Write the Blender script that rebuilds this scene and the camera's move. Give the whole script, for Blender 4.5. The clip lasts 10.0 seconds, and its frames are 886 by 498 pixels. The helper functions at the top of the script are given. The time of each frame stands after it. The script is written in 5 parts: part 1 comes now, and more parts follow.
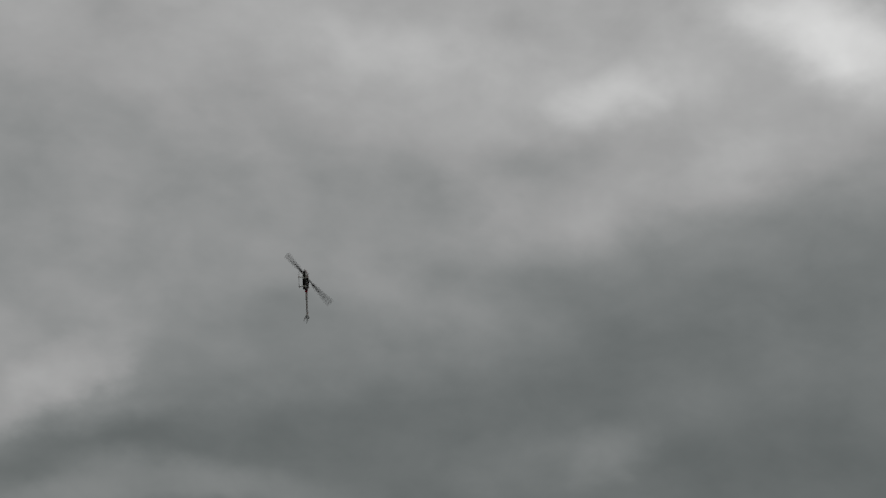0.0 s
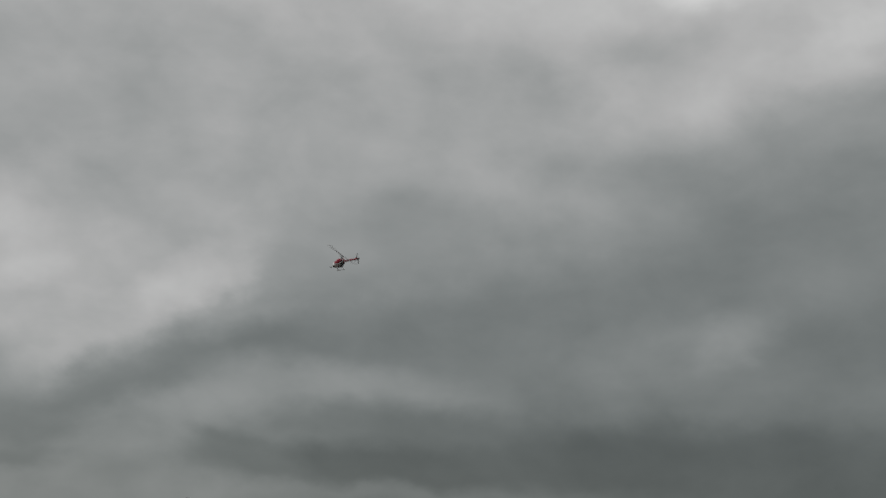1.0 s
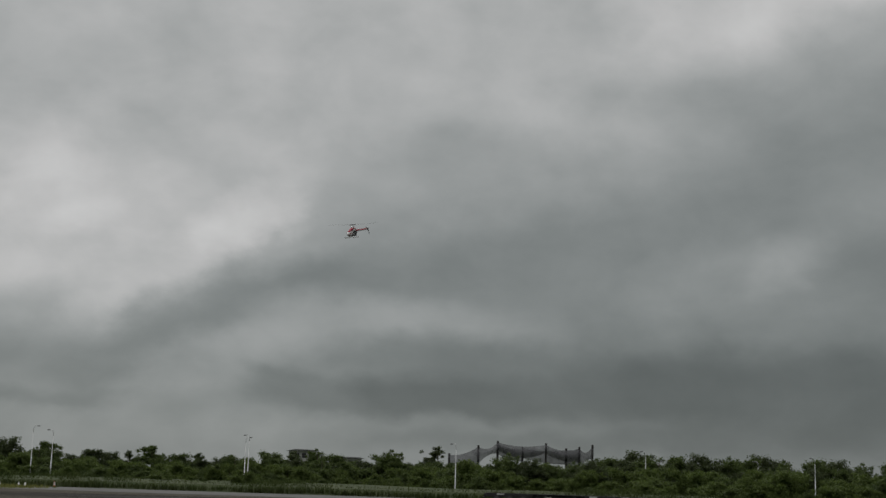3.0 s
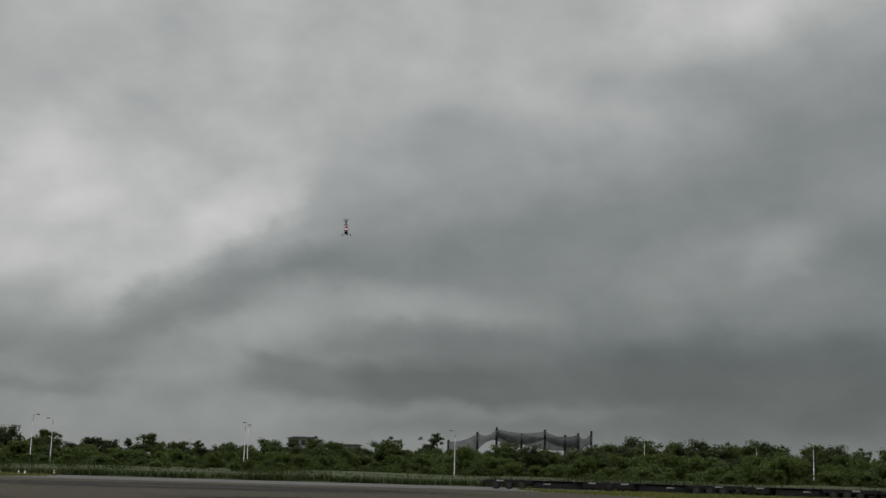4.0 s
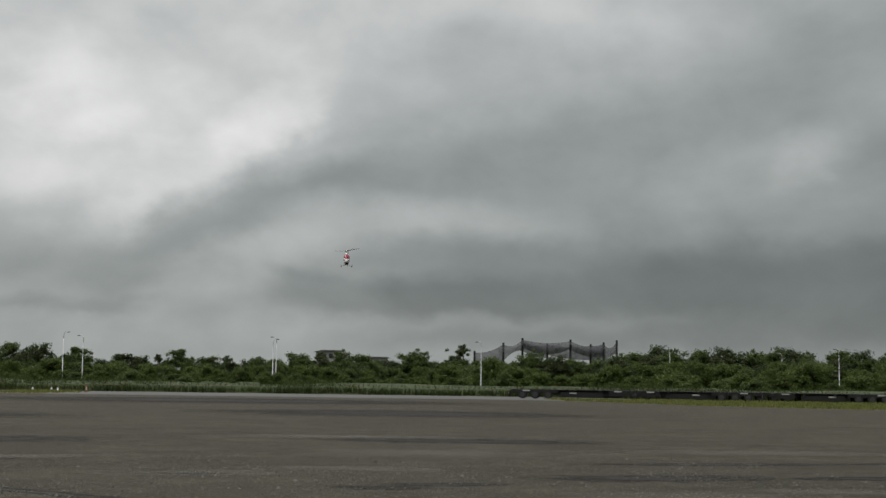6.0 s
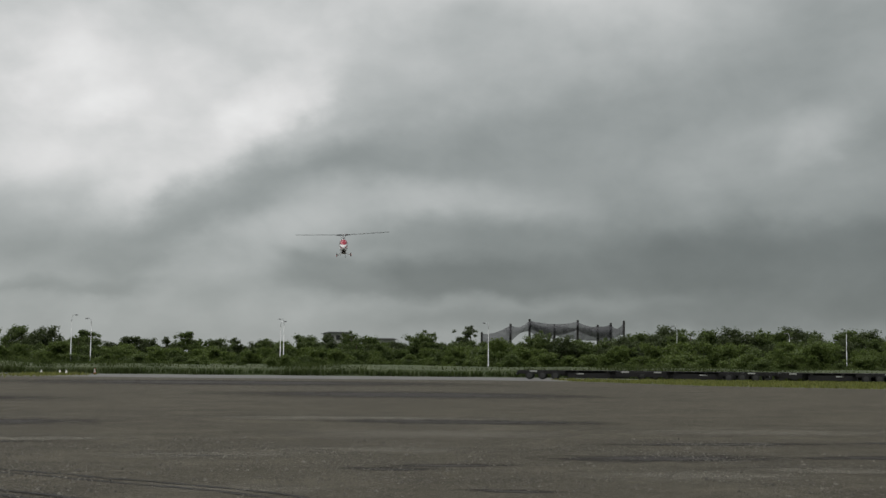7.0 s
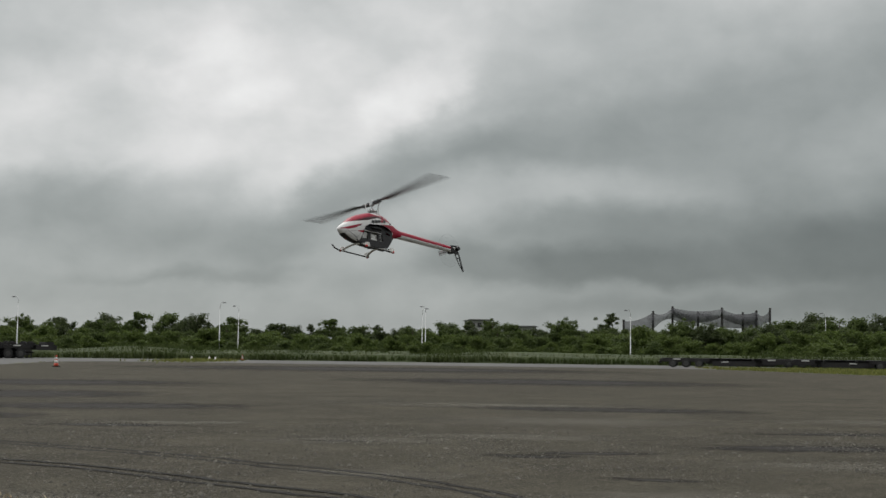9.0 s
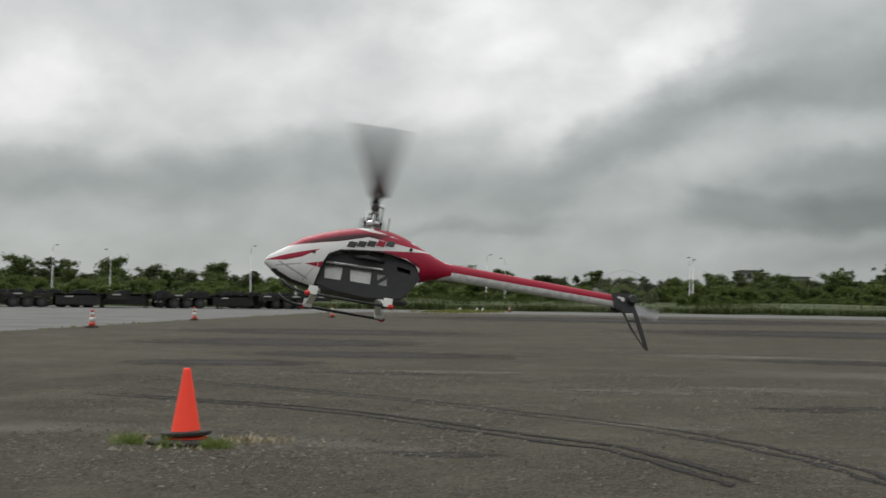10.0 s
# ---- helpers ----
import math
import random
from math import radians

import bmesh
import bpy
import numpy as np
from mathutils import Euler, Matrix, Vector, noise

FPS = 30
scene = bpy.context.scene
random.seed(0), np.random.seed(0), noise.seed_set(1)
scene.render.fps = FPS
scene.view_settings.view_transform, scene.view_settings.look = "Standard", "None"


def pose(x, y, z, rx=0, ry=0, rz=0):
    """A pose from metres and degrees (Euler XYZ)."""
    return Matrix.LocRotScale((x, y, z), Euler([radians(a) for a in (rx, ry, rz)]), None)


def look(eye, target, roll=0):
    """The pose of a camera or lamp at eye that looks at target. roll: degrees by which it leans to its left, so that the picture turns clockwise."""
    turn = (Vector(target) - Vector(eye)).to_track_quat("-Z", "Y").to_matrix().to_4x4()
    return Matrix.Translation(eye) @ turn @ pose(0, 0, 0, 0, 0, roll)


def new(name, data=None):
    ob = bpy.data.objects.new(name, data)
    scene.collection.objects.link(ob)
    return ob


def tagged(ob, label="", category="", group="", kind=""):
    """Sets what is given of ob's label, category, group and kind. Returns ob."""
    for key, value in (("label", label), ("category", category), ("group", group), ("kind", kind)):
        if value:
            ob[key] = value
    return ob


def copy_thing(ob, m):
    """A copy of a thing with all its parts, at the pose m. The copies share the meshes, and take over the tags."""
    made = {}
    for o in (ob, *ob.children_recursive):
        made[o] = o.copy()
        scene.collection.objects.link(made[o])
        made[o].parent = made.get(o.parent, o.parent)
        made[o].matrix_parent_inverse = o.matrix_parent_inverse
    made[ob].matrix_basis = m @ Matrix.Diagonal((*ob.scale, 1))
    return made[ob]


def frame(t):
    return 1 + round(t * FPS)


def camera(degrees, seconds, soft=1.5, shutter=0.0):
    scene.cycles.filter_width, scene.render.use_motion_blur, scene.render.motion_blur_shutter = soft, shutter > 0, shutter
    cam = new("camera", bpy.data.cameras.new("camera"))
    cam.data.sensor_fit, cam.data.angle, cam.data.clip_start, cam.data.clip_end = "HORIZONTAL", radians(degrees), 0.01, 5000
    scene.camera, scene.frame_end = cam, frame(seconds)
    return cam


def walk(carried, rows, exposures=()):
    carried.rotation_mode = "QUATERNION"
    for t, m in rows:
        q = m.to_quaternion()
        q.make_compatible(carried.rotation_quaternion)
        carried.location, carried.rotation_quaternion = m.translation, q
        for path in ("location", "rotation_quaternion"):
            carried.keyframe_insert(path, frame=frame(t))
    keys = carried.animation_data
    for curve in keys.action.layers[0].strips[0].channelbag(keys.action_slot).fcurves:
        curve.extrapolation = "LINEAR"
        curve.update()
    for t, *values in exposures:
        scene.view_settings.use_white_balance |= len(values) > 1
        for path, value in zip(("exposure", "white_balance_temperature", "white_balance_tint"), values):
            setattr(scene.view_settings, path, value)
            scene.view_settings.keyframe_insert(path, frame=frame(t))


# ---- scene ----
EYE = (0.0, 0.0, 1.45)
cam = camera(37.34, 10.0, soft=1.5, shutter=0.16)
# seconds, bearing from +y, elevation, roll (degrees)
AIM = [
    (0.0, 15.05, 18.16, 4.72),
    (0.5, 11.27, 14.69, 3.83),
    (1.0, 10.12, 13.27, 3.31),
    (1.5, 8.90, 11.47, 2.98),
    (2.0, 8.60, 10.76, 2.41),
    (2.5, 8.14, 10.42, 2.04),
    (4.0, 8.21, 9.68, 1.70),
    (4.5, 7.48, 8.92, 1.42),
    (5.0, 7.56, 7.98, 1.20),
    (5.5, 7.40, 6.75, 0.96),
    (7.0, 6.96, 5.02, 0.60),
    (7.5, 6.13, 4.89, 0.65),
    (8.0, 4.98, 4.79, 0.68),
    (8.5, 3.19, 4.41, 0.75),
    (9.0, 0.81, 4.40, 0.76),
    (9.5, -2.71, 3.74, 0.86),
    (10.0, -10.72, 2.13, 0.78),
]

def aim(yaw, pitch, roll):
    y, p = radians(yaw), radians(pitch)
    ahead = Vector((math.sin(y) * math.cos(p), math.cos(y) * math.cos(p), math.sin(p)))
    return look(EYE, Vector(EYE) + ahead * 10, roll)


walk(cam, [(t, aim(a, b, c)) for t, a, b, c in AIM],
     exposures=[(0.0, -0.90), (0.5, -0.64), (1.0, -0.56), (2.5, -0.39), (4.5, -0.24), (5.5, 0.01), (7.5, 0.18), (9.0, 0.22), (9.5, 0.22), (10.0, 0.36)])

# ---------------------------------------------------------------- sky and light
# cloud masses, laid over one another: bearing, elevation, half length, half height, slope (degrees), brightness, softness of the edge
CLOUDS_HIGH = [
    (5.9, 21.9, 11.2, 3.95, 5, 1.48, 0.8),
    (20.2, 26.3, 19.3, 3.21, 0, 2.07, 0.8),
    (32.8, 27.4, 4.7, 1.73, -25, 3.41, 0.6),
    (11.4, 26.7, 3.3, 1.23, 10, 2.42, 0.7),
    (22.4, 25.2, 2.2, 0.74, 15, 2.6, 0.7),
    (29, 25.7, 1.6, 0.86, 25, 1.85, 0.7),
    (26.9, 22.1, 9.3, 1.48, 17, 1.91, 0.8),
    (-0.7, 15.3, 4.6, 2.72, 5, 1.56, 0.8),
    (10.7, 18.8, 9.1, 1.73, 17, 1.38, 0.7),
    (28.3, 15.4, 10.8, 2.72, 15, 0.88, 0.7),
    (-0.9, 11.2, 1.9, 0.99, 40, 2.04, 0.6),
    (17.6, 20.5, 2.9, 1.11, -33, 1.69, 0.7),
    (12.6, 16.1, 4.1, 1.11, -8, 1.44, 0.7),
]
CLOUDS_MIDDLE = [
    (-7.1, 12.3, 9.1, 4.69, -11, 1.5, 0.7),
    (-6.6, 11.6, 3.8, 1.98, -19, 1.75, 0.7),
    (-8.1, 10.7, 1.4, 0.69, 11, 2.1, 0.6),
    (-11.2, 8.5, 5.7, 1.48, 9, 1.57, 0.7),
    (-0.6, 11, 3, 1.04, 37, 1.87, 0.6),
    (-5.3, 8, 2.7, 1.11, 46, 1.57, 0.6),
    (15, 10.6, 11.6, 2.2, 14, 0.80, 0.6),
    (2.6, 8.2, 8.2, 1.19, 13, 0.71, 0.55),
    (-5.9, 4.8, 5.2, 1.23, 25, 0.74, 0.5),
    (-11.7, 4.3, 4.7, 1.11, 3, 0.82, 0.6),
    (10, 13.4, 6.6, 1.6, 6, 1.12, 0.8),
    (18.5, 7.1, 6.5, 1.23, 4, 0.77, 0.6),
    (18.8, 9.0, 2.4, 1.0, 24, 0.92, 0.6),
]
CLOUDS_LOW = [
    (22.8, 9.6, 2.3, 1.11, 16, 1.04, 0.5),
    (5.4, 7, 6.2, 0.99, -2, 1.06, 0.5),
    (-0.6, 5.8, 3.7, 0.99, 13, 1.12, 0.5),
    (-3.2, 4.1, 2.7, 0.84, 21, 0.98, 0.6),
    (13.2, 5.2, 9.4, 1.11, -1, 0.61, 0.5),
    (19.9, 4.4, 8.2, 1.4, 3, 0.47, 0.4),
    (9.3, 3.8, 8.6, 0.95, 1, 0.49, 0.36),
    (2.9, 4, 2.7, 0.62, -14, 0.64, 0.5),
    (16.4, 2.2, 10.4, 0.6, 1, 0.58, 0.5),
    (25, 3.6, 8, 2.2, 0, 0.46, 0.6),
    (-10.3, 3.1, 4.2, 0.35, 2, 0.64, 0.5),
    (-7.9, 2, 10.4, 0.64, 1, 0.91, 0.6),
    (20.2, 8.4, 2.4, 0.9, 13, 0.86, 0.6),
]
CLOUDS_WEST = [
    (-26.9, 9.6, 8.3, 3.21, -9, 1.47, 0.7),
    (-28.2, 8.3, 3.2, 1.48, 21, 1.78, 0.7),
    (-18.3, 9.3, 6.3, 1.73, 6, 1.54, 0.7),
    (-9.5, 11.8, 3, 1.36, 6, 1.85, 0.6),
    (-26.3, 4.7, 8.2, 1.11, 5, 0.75, 0.6),
    (-17.8, 5.7, 6, 0.99, 13, 0.8, 0.6),
    (-20.6, 3.3, 10.4, 0.79, 1, 0.97, 0.6),
]


def make_world():
    world = bpy.data.worlds.new("overcast_sky")
    scene.world = world
    world.use_nodes = True
    nt = world.node_tree
    nt.nodes.clear()
    N, L = nt.nodes.new, nt.links.new

    def op(kind, a, b=None, clamp=False):
        n = N("ShaderNodeMath")
        n.operation, n.use_clamp = kind, clamp
        for i, v in enumerate((a, b)):
            if v is None:
                continue
            if isinstance(v, (int, float)):
                n.inputs[i].default_value = v
            else:
                L(v, n.inputs[i])
        return n.outputs[0]

    coord = N("ShaderNodeTexCoord").outputs["Generated"]
    # wind-drawn warp of the sky directions, flattened towards the horizon
    flat = N("ShaderNodeMapping")
    flat.inputs["Scale"].default_value = (1.0, 1.0, 1.5)
    L(coord, flat.inputs["Vector"])

    def cloud_noise(scale, detail, rough, distortion=0.0):
        n = N("ShaderNodeTexNoise")
        n.inputs["Scale"].default_value, n.inputs["Detail"].default_value = scale, detail
        n.inputs["Roughness"].default_value, n.inputs["Distortion"].default_value = rough, distortion
        L(flat.outputs[0], n.inputs["Vector"])
        return n

    warp = N("ShaderNodeSeparateColor")
    L(cloud_noise(15.0, 6, 0.52).outputs["Color"], warp.inputs[0])
    sep = N("ShaderNodeSeparateXYZ")
    L(coord, sep.inputs[0])
    az = op("MULTIPLY", op("ARCTAN2", sep.outputs[0], sep.outputs[1]), 57.2958)
    el = op("MULTIPLY", op("ARCSINE", sep.outputs[2]), 57.2958)
    az_w = op("ADD", az, op("MULTIPLY", op("SUBTRACT", warp.outputs[0], 0.5), 4.2))
    el_w = op("ADD", el, op("MULTIPLY", op("SUBTRACT", warp.outputs[1], 0.5), 2.0))
    # the deck is thinner overhead and paler towards the west
    bright = op("ADD", op("MULTIPLY", op("MAXIMUM", op("SUBTRACT", sep.outputs[2], 0.17), 0.0), 3.0), op("ADD", op("MULTIPLY", sep.outputs[0], -0.25), 0.86))
    for a, e, sa, se, slope, level, soft in CLOUDS_HIGH + CLOUDS_MIDDLE + CLOUDS_LOW + CLOUDS_WEST:
        c, s = math.cos(radians(slope)), math.sin(radians(slope))
        da, de = op("SUBTRACT", az_w, a), op("SUBTRACT", el_w, e)
        u = op("ADD", op("MULTIPLY", da, c / sa), op("MULTIPLY", de, s / sa))
        v = op("ADD", op("MULTIPLY", da, -s / se), op("MULTIPLY", de, c / se))
        r = op("SQRT", op("ADD", op("MULTIPLY", u, u), op("MULTIPLY", v, v)))
        mask, lay = N("ShaderNodeMapRange"), N("ShaderNodeMix")
        mask.interpolation_type = "SMOOTHSTEP"
        mask.inputs["From Min"].default_value, mask.inputs["From Max"].default_value = 1.0 + 1.25 * soft, max(0.0, 1.0 - 1.5 * soft)
        mask.inputs["To Max"].default_value = 0.97
        L(r, mask.inputs["Value"]), L(mask.outputs[0], lay.inputs[0]), L(bright, lay.inputs[2])
        lay.inputs[3].default_value = level
        bright = lay.outputs[0]
    # finer billows and wisps
    billow = op("ADD", op("MULTIPLY", op("SUBTRACT", cloud_noise(12.0, 7, 0.52, 0.2).outputs[0], 0.5), 0.50), op("MULTIPLY", op("SUBTRACT", cloud_noise(26.0, 5, 0.5, 0.2).outputs[0], 0.5), 0.16))
    bright = op("MAXIMUM", op("MULTIPLY", bright, op("ADD", billow, 1.0)), 0.12)
    tint = N("ShaderNodeMix")
    tint.data_type = "RGBA"
    L(op("MULTIPLY", bright, 0.6, clamp=True), tint.inputs[0])
    tint.inputs[6].default_value, tint.inputs[7].default_value = (0.296, 0.345, 0.338, 1), (0.379, 0.379, 0.376, 1)
    tinted = N("ShaderNodeVectorMath")
    tinted.operation = "SCALE"
    L(tint.outputs[2], tinted.inputs[0]), L(bright, tinted.inputs["Scale"])
    sky = N("ShaderNodeTexSky")
    sky.sky_type, sky.sun_disc = "NISHITA", False
    sky.sun_elevation, sky.sun_rotation = radians(48), radians(-35)
    above, clouds, both, out = N("ShaderNodeBackground"), N("ShaderNodeBackground"), N("ShaderNodeMixShader"), N("ShaderNodeOutputWorld")
    L(sky.outputs[0], above.inputs[0]), L(tinted.outputs[0], clouds.inputs[0])
    above.inputs[1].default_value, clouds.inputs[1].default_value = 0.06, 1.0
    both.inputs[0].default_value = 0.96
    L(above.outputs[0], both.inputs[1]), L(clouds.outputs[0], both.inputs[2]), L(both.outputs[0], out.inputs[0])


make_world()
sun_data = bpy.data.lights.new("sun", "SUN")
sun_data.energy, sun_data.angle, sun_data.color = 0.9, radians(30), (1.0, 0.97, 0.92)
sun = new("sun", sun_data)
sun.matrix_world = look((0, 0, 50), (0.57 * 30, -0.82 * 30, 50 - 1.11 * 30))

# ---------------------------------------------------------------- materials


def mat(name, colour, rough=0.6, metal=0.0, other=None, scale=6.0, spread=0.5, bump=0.0, bump_scale=60.0, vary=0.0, island=False, coat=0.0):
    """Principled surface: two colours mixed by coarse and fine noise, with fine relief."""
    m = bpy.data.materials.new(name)
    m.use_nodes = True
    nt = m.node_tree
    N, L = nt.nodes.new, nt.links.new
    b = nt.nodes["Principled BSDF"]
    b.inputs["Roughness"].default_value, b.inputs["Metallic"].default_value = rough, metal
    b.inputs["Coat Weight"].default_value = coat
    other = other or tuple(c * 0.75 for c in colour)
    co = N("ShaderNodeTexCoord").outputs["Object"]
    n1, n2, add, mix = N("ShaderNodeTexNoise"), N("ShaderNodeTexNoise"), N("ShaderNodeMath"), N("ShaderNodeMix")
    n1.inputs["Scale"].default_value, n2.inputs["Scale"].default_value = scale, scale * 9
    n1.inputs["Detail"].default_value, n2.inputs["Detail"].default_value = 4, 3
    L(co, n1.inputs["Vector"]), L(co, n2.inputs["Vector"])
    add.operation = "MULTIPLY_ADD"
    L(n2.outputs[0], add.inputs[0])
    add.inputs[1].default_value = 0.5
    L(n1.outputs[0], add.inputs[2])
    ramp = N("ShaderNodeMapRange")
    ramp.inputs["From Min"].default_value, ramp.inputs["From Max"].default_value = 0.75 - spread / 2, 0.75 + spread / 2
    L(add.outputs[0], ramp.inputs["Value"])
    mix.data_type = "RGBA"
    mix.inputs[6].default_value, mix.inputs[7].default_value = (*colour, 1), (*other, 1)
    L(ramp.outputs[0], mix.inputs[0])
    col = mix.outputs[2]
    if vary:
        hsv = N("ShaderNodeHueSaturation")
        src = N("ShaderNodeNewGeometry").outputs["Random Per Island"] if island else N("ShaderNodeObjectInfo").outputs["Random"]
        mr = N("ShaderNodeMapRange")
        mr.inputs["To Min"].default_value, mr.inputs["To Max"].default_value = 1 - vary, 1 + vary
        L(src, mr.inputs["Value"]), L(mr.outputs[0], hsv.inputs["Value"]), L(col, hsv.inputs["Color"])
        col = hsv.outputs[0]
    L(col, b.inputs["Base Color"])
    if bump:
        n3, bm_ = N("ShaderNodeTexNoise"), N("ShaderNodeBump")
        n3.inputs["Scale"].default_value, n3.inputs["Detail"].default_value = bump_scale, 4
        L(co, n3.inputs["Vector"]), L(n3.outputs[0], bm_.inputs["Height"])
        bm_.inputs["Strength"].default_value, bm_.inputs["Distance"].default_value = bump, 0.01
        L(bm_.outputs[0], b.inputs["Normal"])
    return m


def lot_material():
    """Old dusty asphalt: broad stains, streaks along the lot, grit, pale stones and dark cracks."""
    m = bpy.data.materials.new("worn_asphalt")
    m.use_nodes = True
    nt = m.node_tree
    N, L = nt.nodes.new, nt.links.new
    b = nt.nodes["Principled BSDF"]
    b.inputs["Roughness"].default_value = 0.9
    b.inputs["Specular IOR Level"].default_value = 0.06
    co = N("ShaderNodeTexCoord").outputs["Object"]

    def noise_at(scale, detail=5, rough=0.55, stretch=(1, 1, 1)):
        mp, n = N("ShaderNodeMapping"), N("ShaderNodeTexNoise")
        mp.inputs["Scale"].default_value = stretch
        n.inputs["Scale"].default_value, n.inputs["Detail"].default_value, n.inputs["Roughness"].default_value = scale, detail, rough
        L(co, mp.inputs["Vector"]), L(mp.outputs[0], n.inputs["Vector"])
        return n.outputs[0]

    def ramp(v, lo, hi):
        r = N("ShaderNodeMapRange")
        r.inputs["From Min"].default_value, r.inputs["From Max"].default_value = lo, hi
        L(v, r.inputs["Value"])
        return r.outputs[0]

    def mix(f, a, c, strength=1.0):
        x = N("ShaderNodeMix")
        x.data_type = "RGBA"
        if strength != 1.0:
            k = N("ShaderNodeMath")
            k.operation = "MULTIPLY"
            k.inputs[1].default_value = strength
            L(f, k.inputs[0])
            f = k.outputs[0]
        L(f, x.inputs[0])
        for v, i in ((a, 6), (c, 7)):
            if isinstance(v, tuple):
                x.inputs[i].default_value = (*v, 1)
            else:
                L(v, x.inputs[i])
        return x.outputs[2]

    c = mix(ramp(noise_at(0.09, 7, 0.62), 0.36, 0.64), (0.0385, 0.0360, 0.0267), (0.0685, 0.0631, 0.0460))
    c = mix(ramp(noise_at(0.22, 8, 0.7, (0.8, 0.8, 1)), 0.47, 0.62), c, (0.0163, 0.0151, 0.0117), 0.6)
    c = mix(ramp(noise_at(0.55, 9, 0.74, (0.9, 0.9, 1)), 0.47, 0.62), c, (0.1108, 0.1014, 0.0751), 0.55)
    c = mix(ramp(noise_at(6.0, 5, 0.7), 0.35, 0.75), c, (0.0229, 0.0209, 0.0166), 0.6)
    c = mix(ramp(noise_at(17.0, 5, 0.7), 0.52, 0.66), c, (0.1195, 0.1079, 0.0857), 0.6)
    c = mix(ramp(noise_at(60.0, 3, 0.6), 0.54, 0.66), c, (0.1911, 0.1767, 0.1442), 0.8)
    c = mix(ramp(noise_at(45.0, 3, 0.6, (1.1, 0.9, 1)), 0.56, 0.66), c, (0.0134, 0.0121, 0.0105), 0.75)
    vor = N("ShaderNodeTexVoronoi")
    vor.feature = "DISTANCE_TO_EDGE"
    vor.inputs["Scale"].default_value = 0.28
    bend, wob = N("ShaderNodeVectorMath"), N("ShaderNodeTexNoise")
    bend.operation = "MULTIPLY_ADD"
    wob.inputs["Scale"].default_value, wob.inputs["Detail"].default_value = 1.2, 5
    L(co, wob.inputs["Vector"]), L(wob.outputs["Color"], bend.inputs[0])
    bend.inputs[1].default_value = (1.2, 1.2, 0)
    L(co, bend.inputs[2]), L(bend.outputs[0], vor.inputs["Vector"])
    crack = ramp(vor.outputs["Distance"], 0.012, 0.0)
    gate = N("ShaderNodeMath")
    gate.operation = "MULTIPLY"
    L(crack, gate.inputs[0]), L(ramp(noise_at(0.25, 3), 0.48, 0.6), gate.inputs[1])
    c = mix(gate.outputs[0], c, (0.0478, 0.0418, 0.0350), 0.8)
    L(c, b.inputs["Base Color"])
    bp = N("ShaderNodeBump")
    bp.inputs["Strength"].default_value, bp.inputs["Distance"].default_value = 0.9, 0.02
    L(noise_at(38.0, 5, 0.65), bp.inputs["Height"]), L(bp.outputs[0], b.inputs["Normal"])
    return m


def soft_mark_material(name, colour, strength, scale, stretch, body=0.7, lo=0.62, hi=0.98):
    """A stain whose edge is broken up by noise: u runs along, v across (0.5 is the middle)."""
    m = bpy.data.materials.new(name)
    m.use_nodes = True
    nt = m.node_tree
    N, L = nt.nodes.new, nt.links.new
    b, out = nt.nodes["Principled BSDF"], nt.nodes["Material Output"]
    b.inputs["Base Color"].default_value, b.inputs["Roughness"].default_value = (*colour, 1), 0.85
    b.inputs["Specular IOR Level"].default_value = 0.2
    uv, sepx = N("ShaderNodeTexCoord"), N("ShaderNodeSeparateXYZ")
    L(uv.outputs["UV"], sepx.inputs[0])

    def op(kind, a, c=None):
        n = N("ShaderNodeMath")
        n.operation = kind
        for i, v in enumerate((a, c)):
            if v is None:
                continue
            if isinstance(v, (int, float)):
                n.inputs[i].default_value = v
            else:
                L(v, n.inputs[i])
        return n.outputs[0]

    mp, n1 = N("ShaderNodeMapping"), N("ShaderNodeTexNoise")
    mp.inputs["Scale"].default_value = stretch
    n1.inputs["Scale"].default_value, n1.inputs["Detail"].default_value, n1.inputs["Roughness"].default_value = scale, 6, 0.68
    L(uv.outputs["Object"], mp.inputs["Vector"]), L(mp.outputs[0], n1.inputs["Vector"])
    du, dv = op("ABSOLUTE", op("SUBTRACT", sepx.outputs[0], 0.5)), op("ABSOLUTE", op("SUBTRACT", sepx.outputs[1], 0.5))
    edge = op("SUBTRACT", 1.0, op("MULTIPLY", op("SQRT", op("ADD", op("MULTIPLY", du, du), op("MULTIPLY", dv, dv))), 2.0))
    f = N("ShaderNodeMapRange")
    f.inputs["From Min"].default_value, f.inputs["From Max"].default_value = lo, hi
    f.inputs["To Max"].default_value = strength
    L(op("ADD", op("MULTIPLY", edge, body), n1.outputs[0]), f.inputs["Value"])
    clear, mix = N("ShaderNodeBsdfTransparent"), N("ShaderNodeMixShader")
    L(f.outputs[0], mix.inputs[0]), L(clear.outputs[0], mix.inputs[1]), L(b.outputs[0], mix.inputs[2]), L(mix.outputs[0], out.inputs["Surface"])
    return m


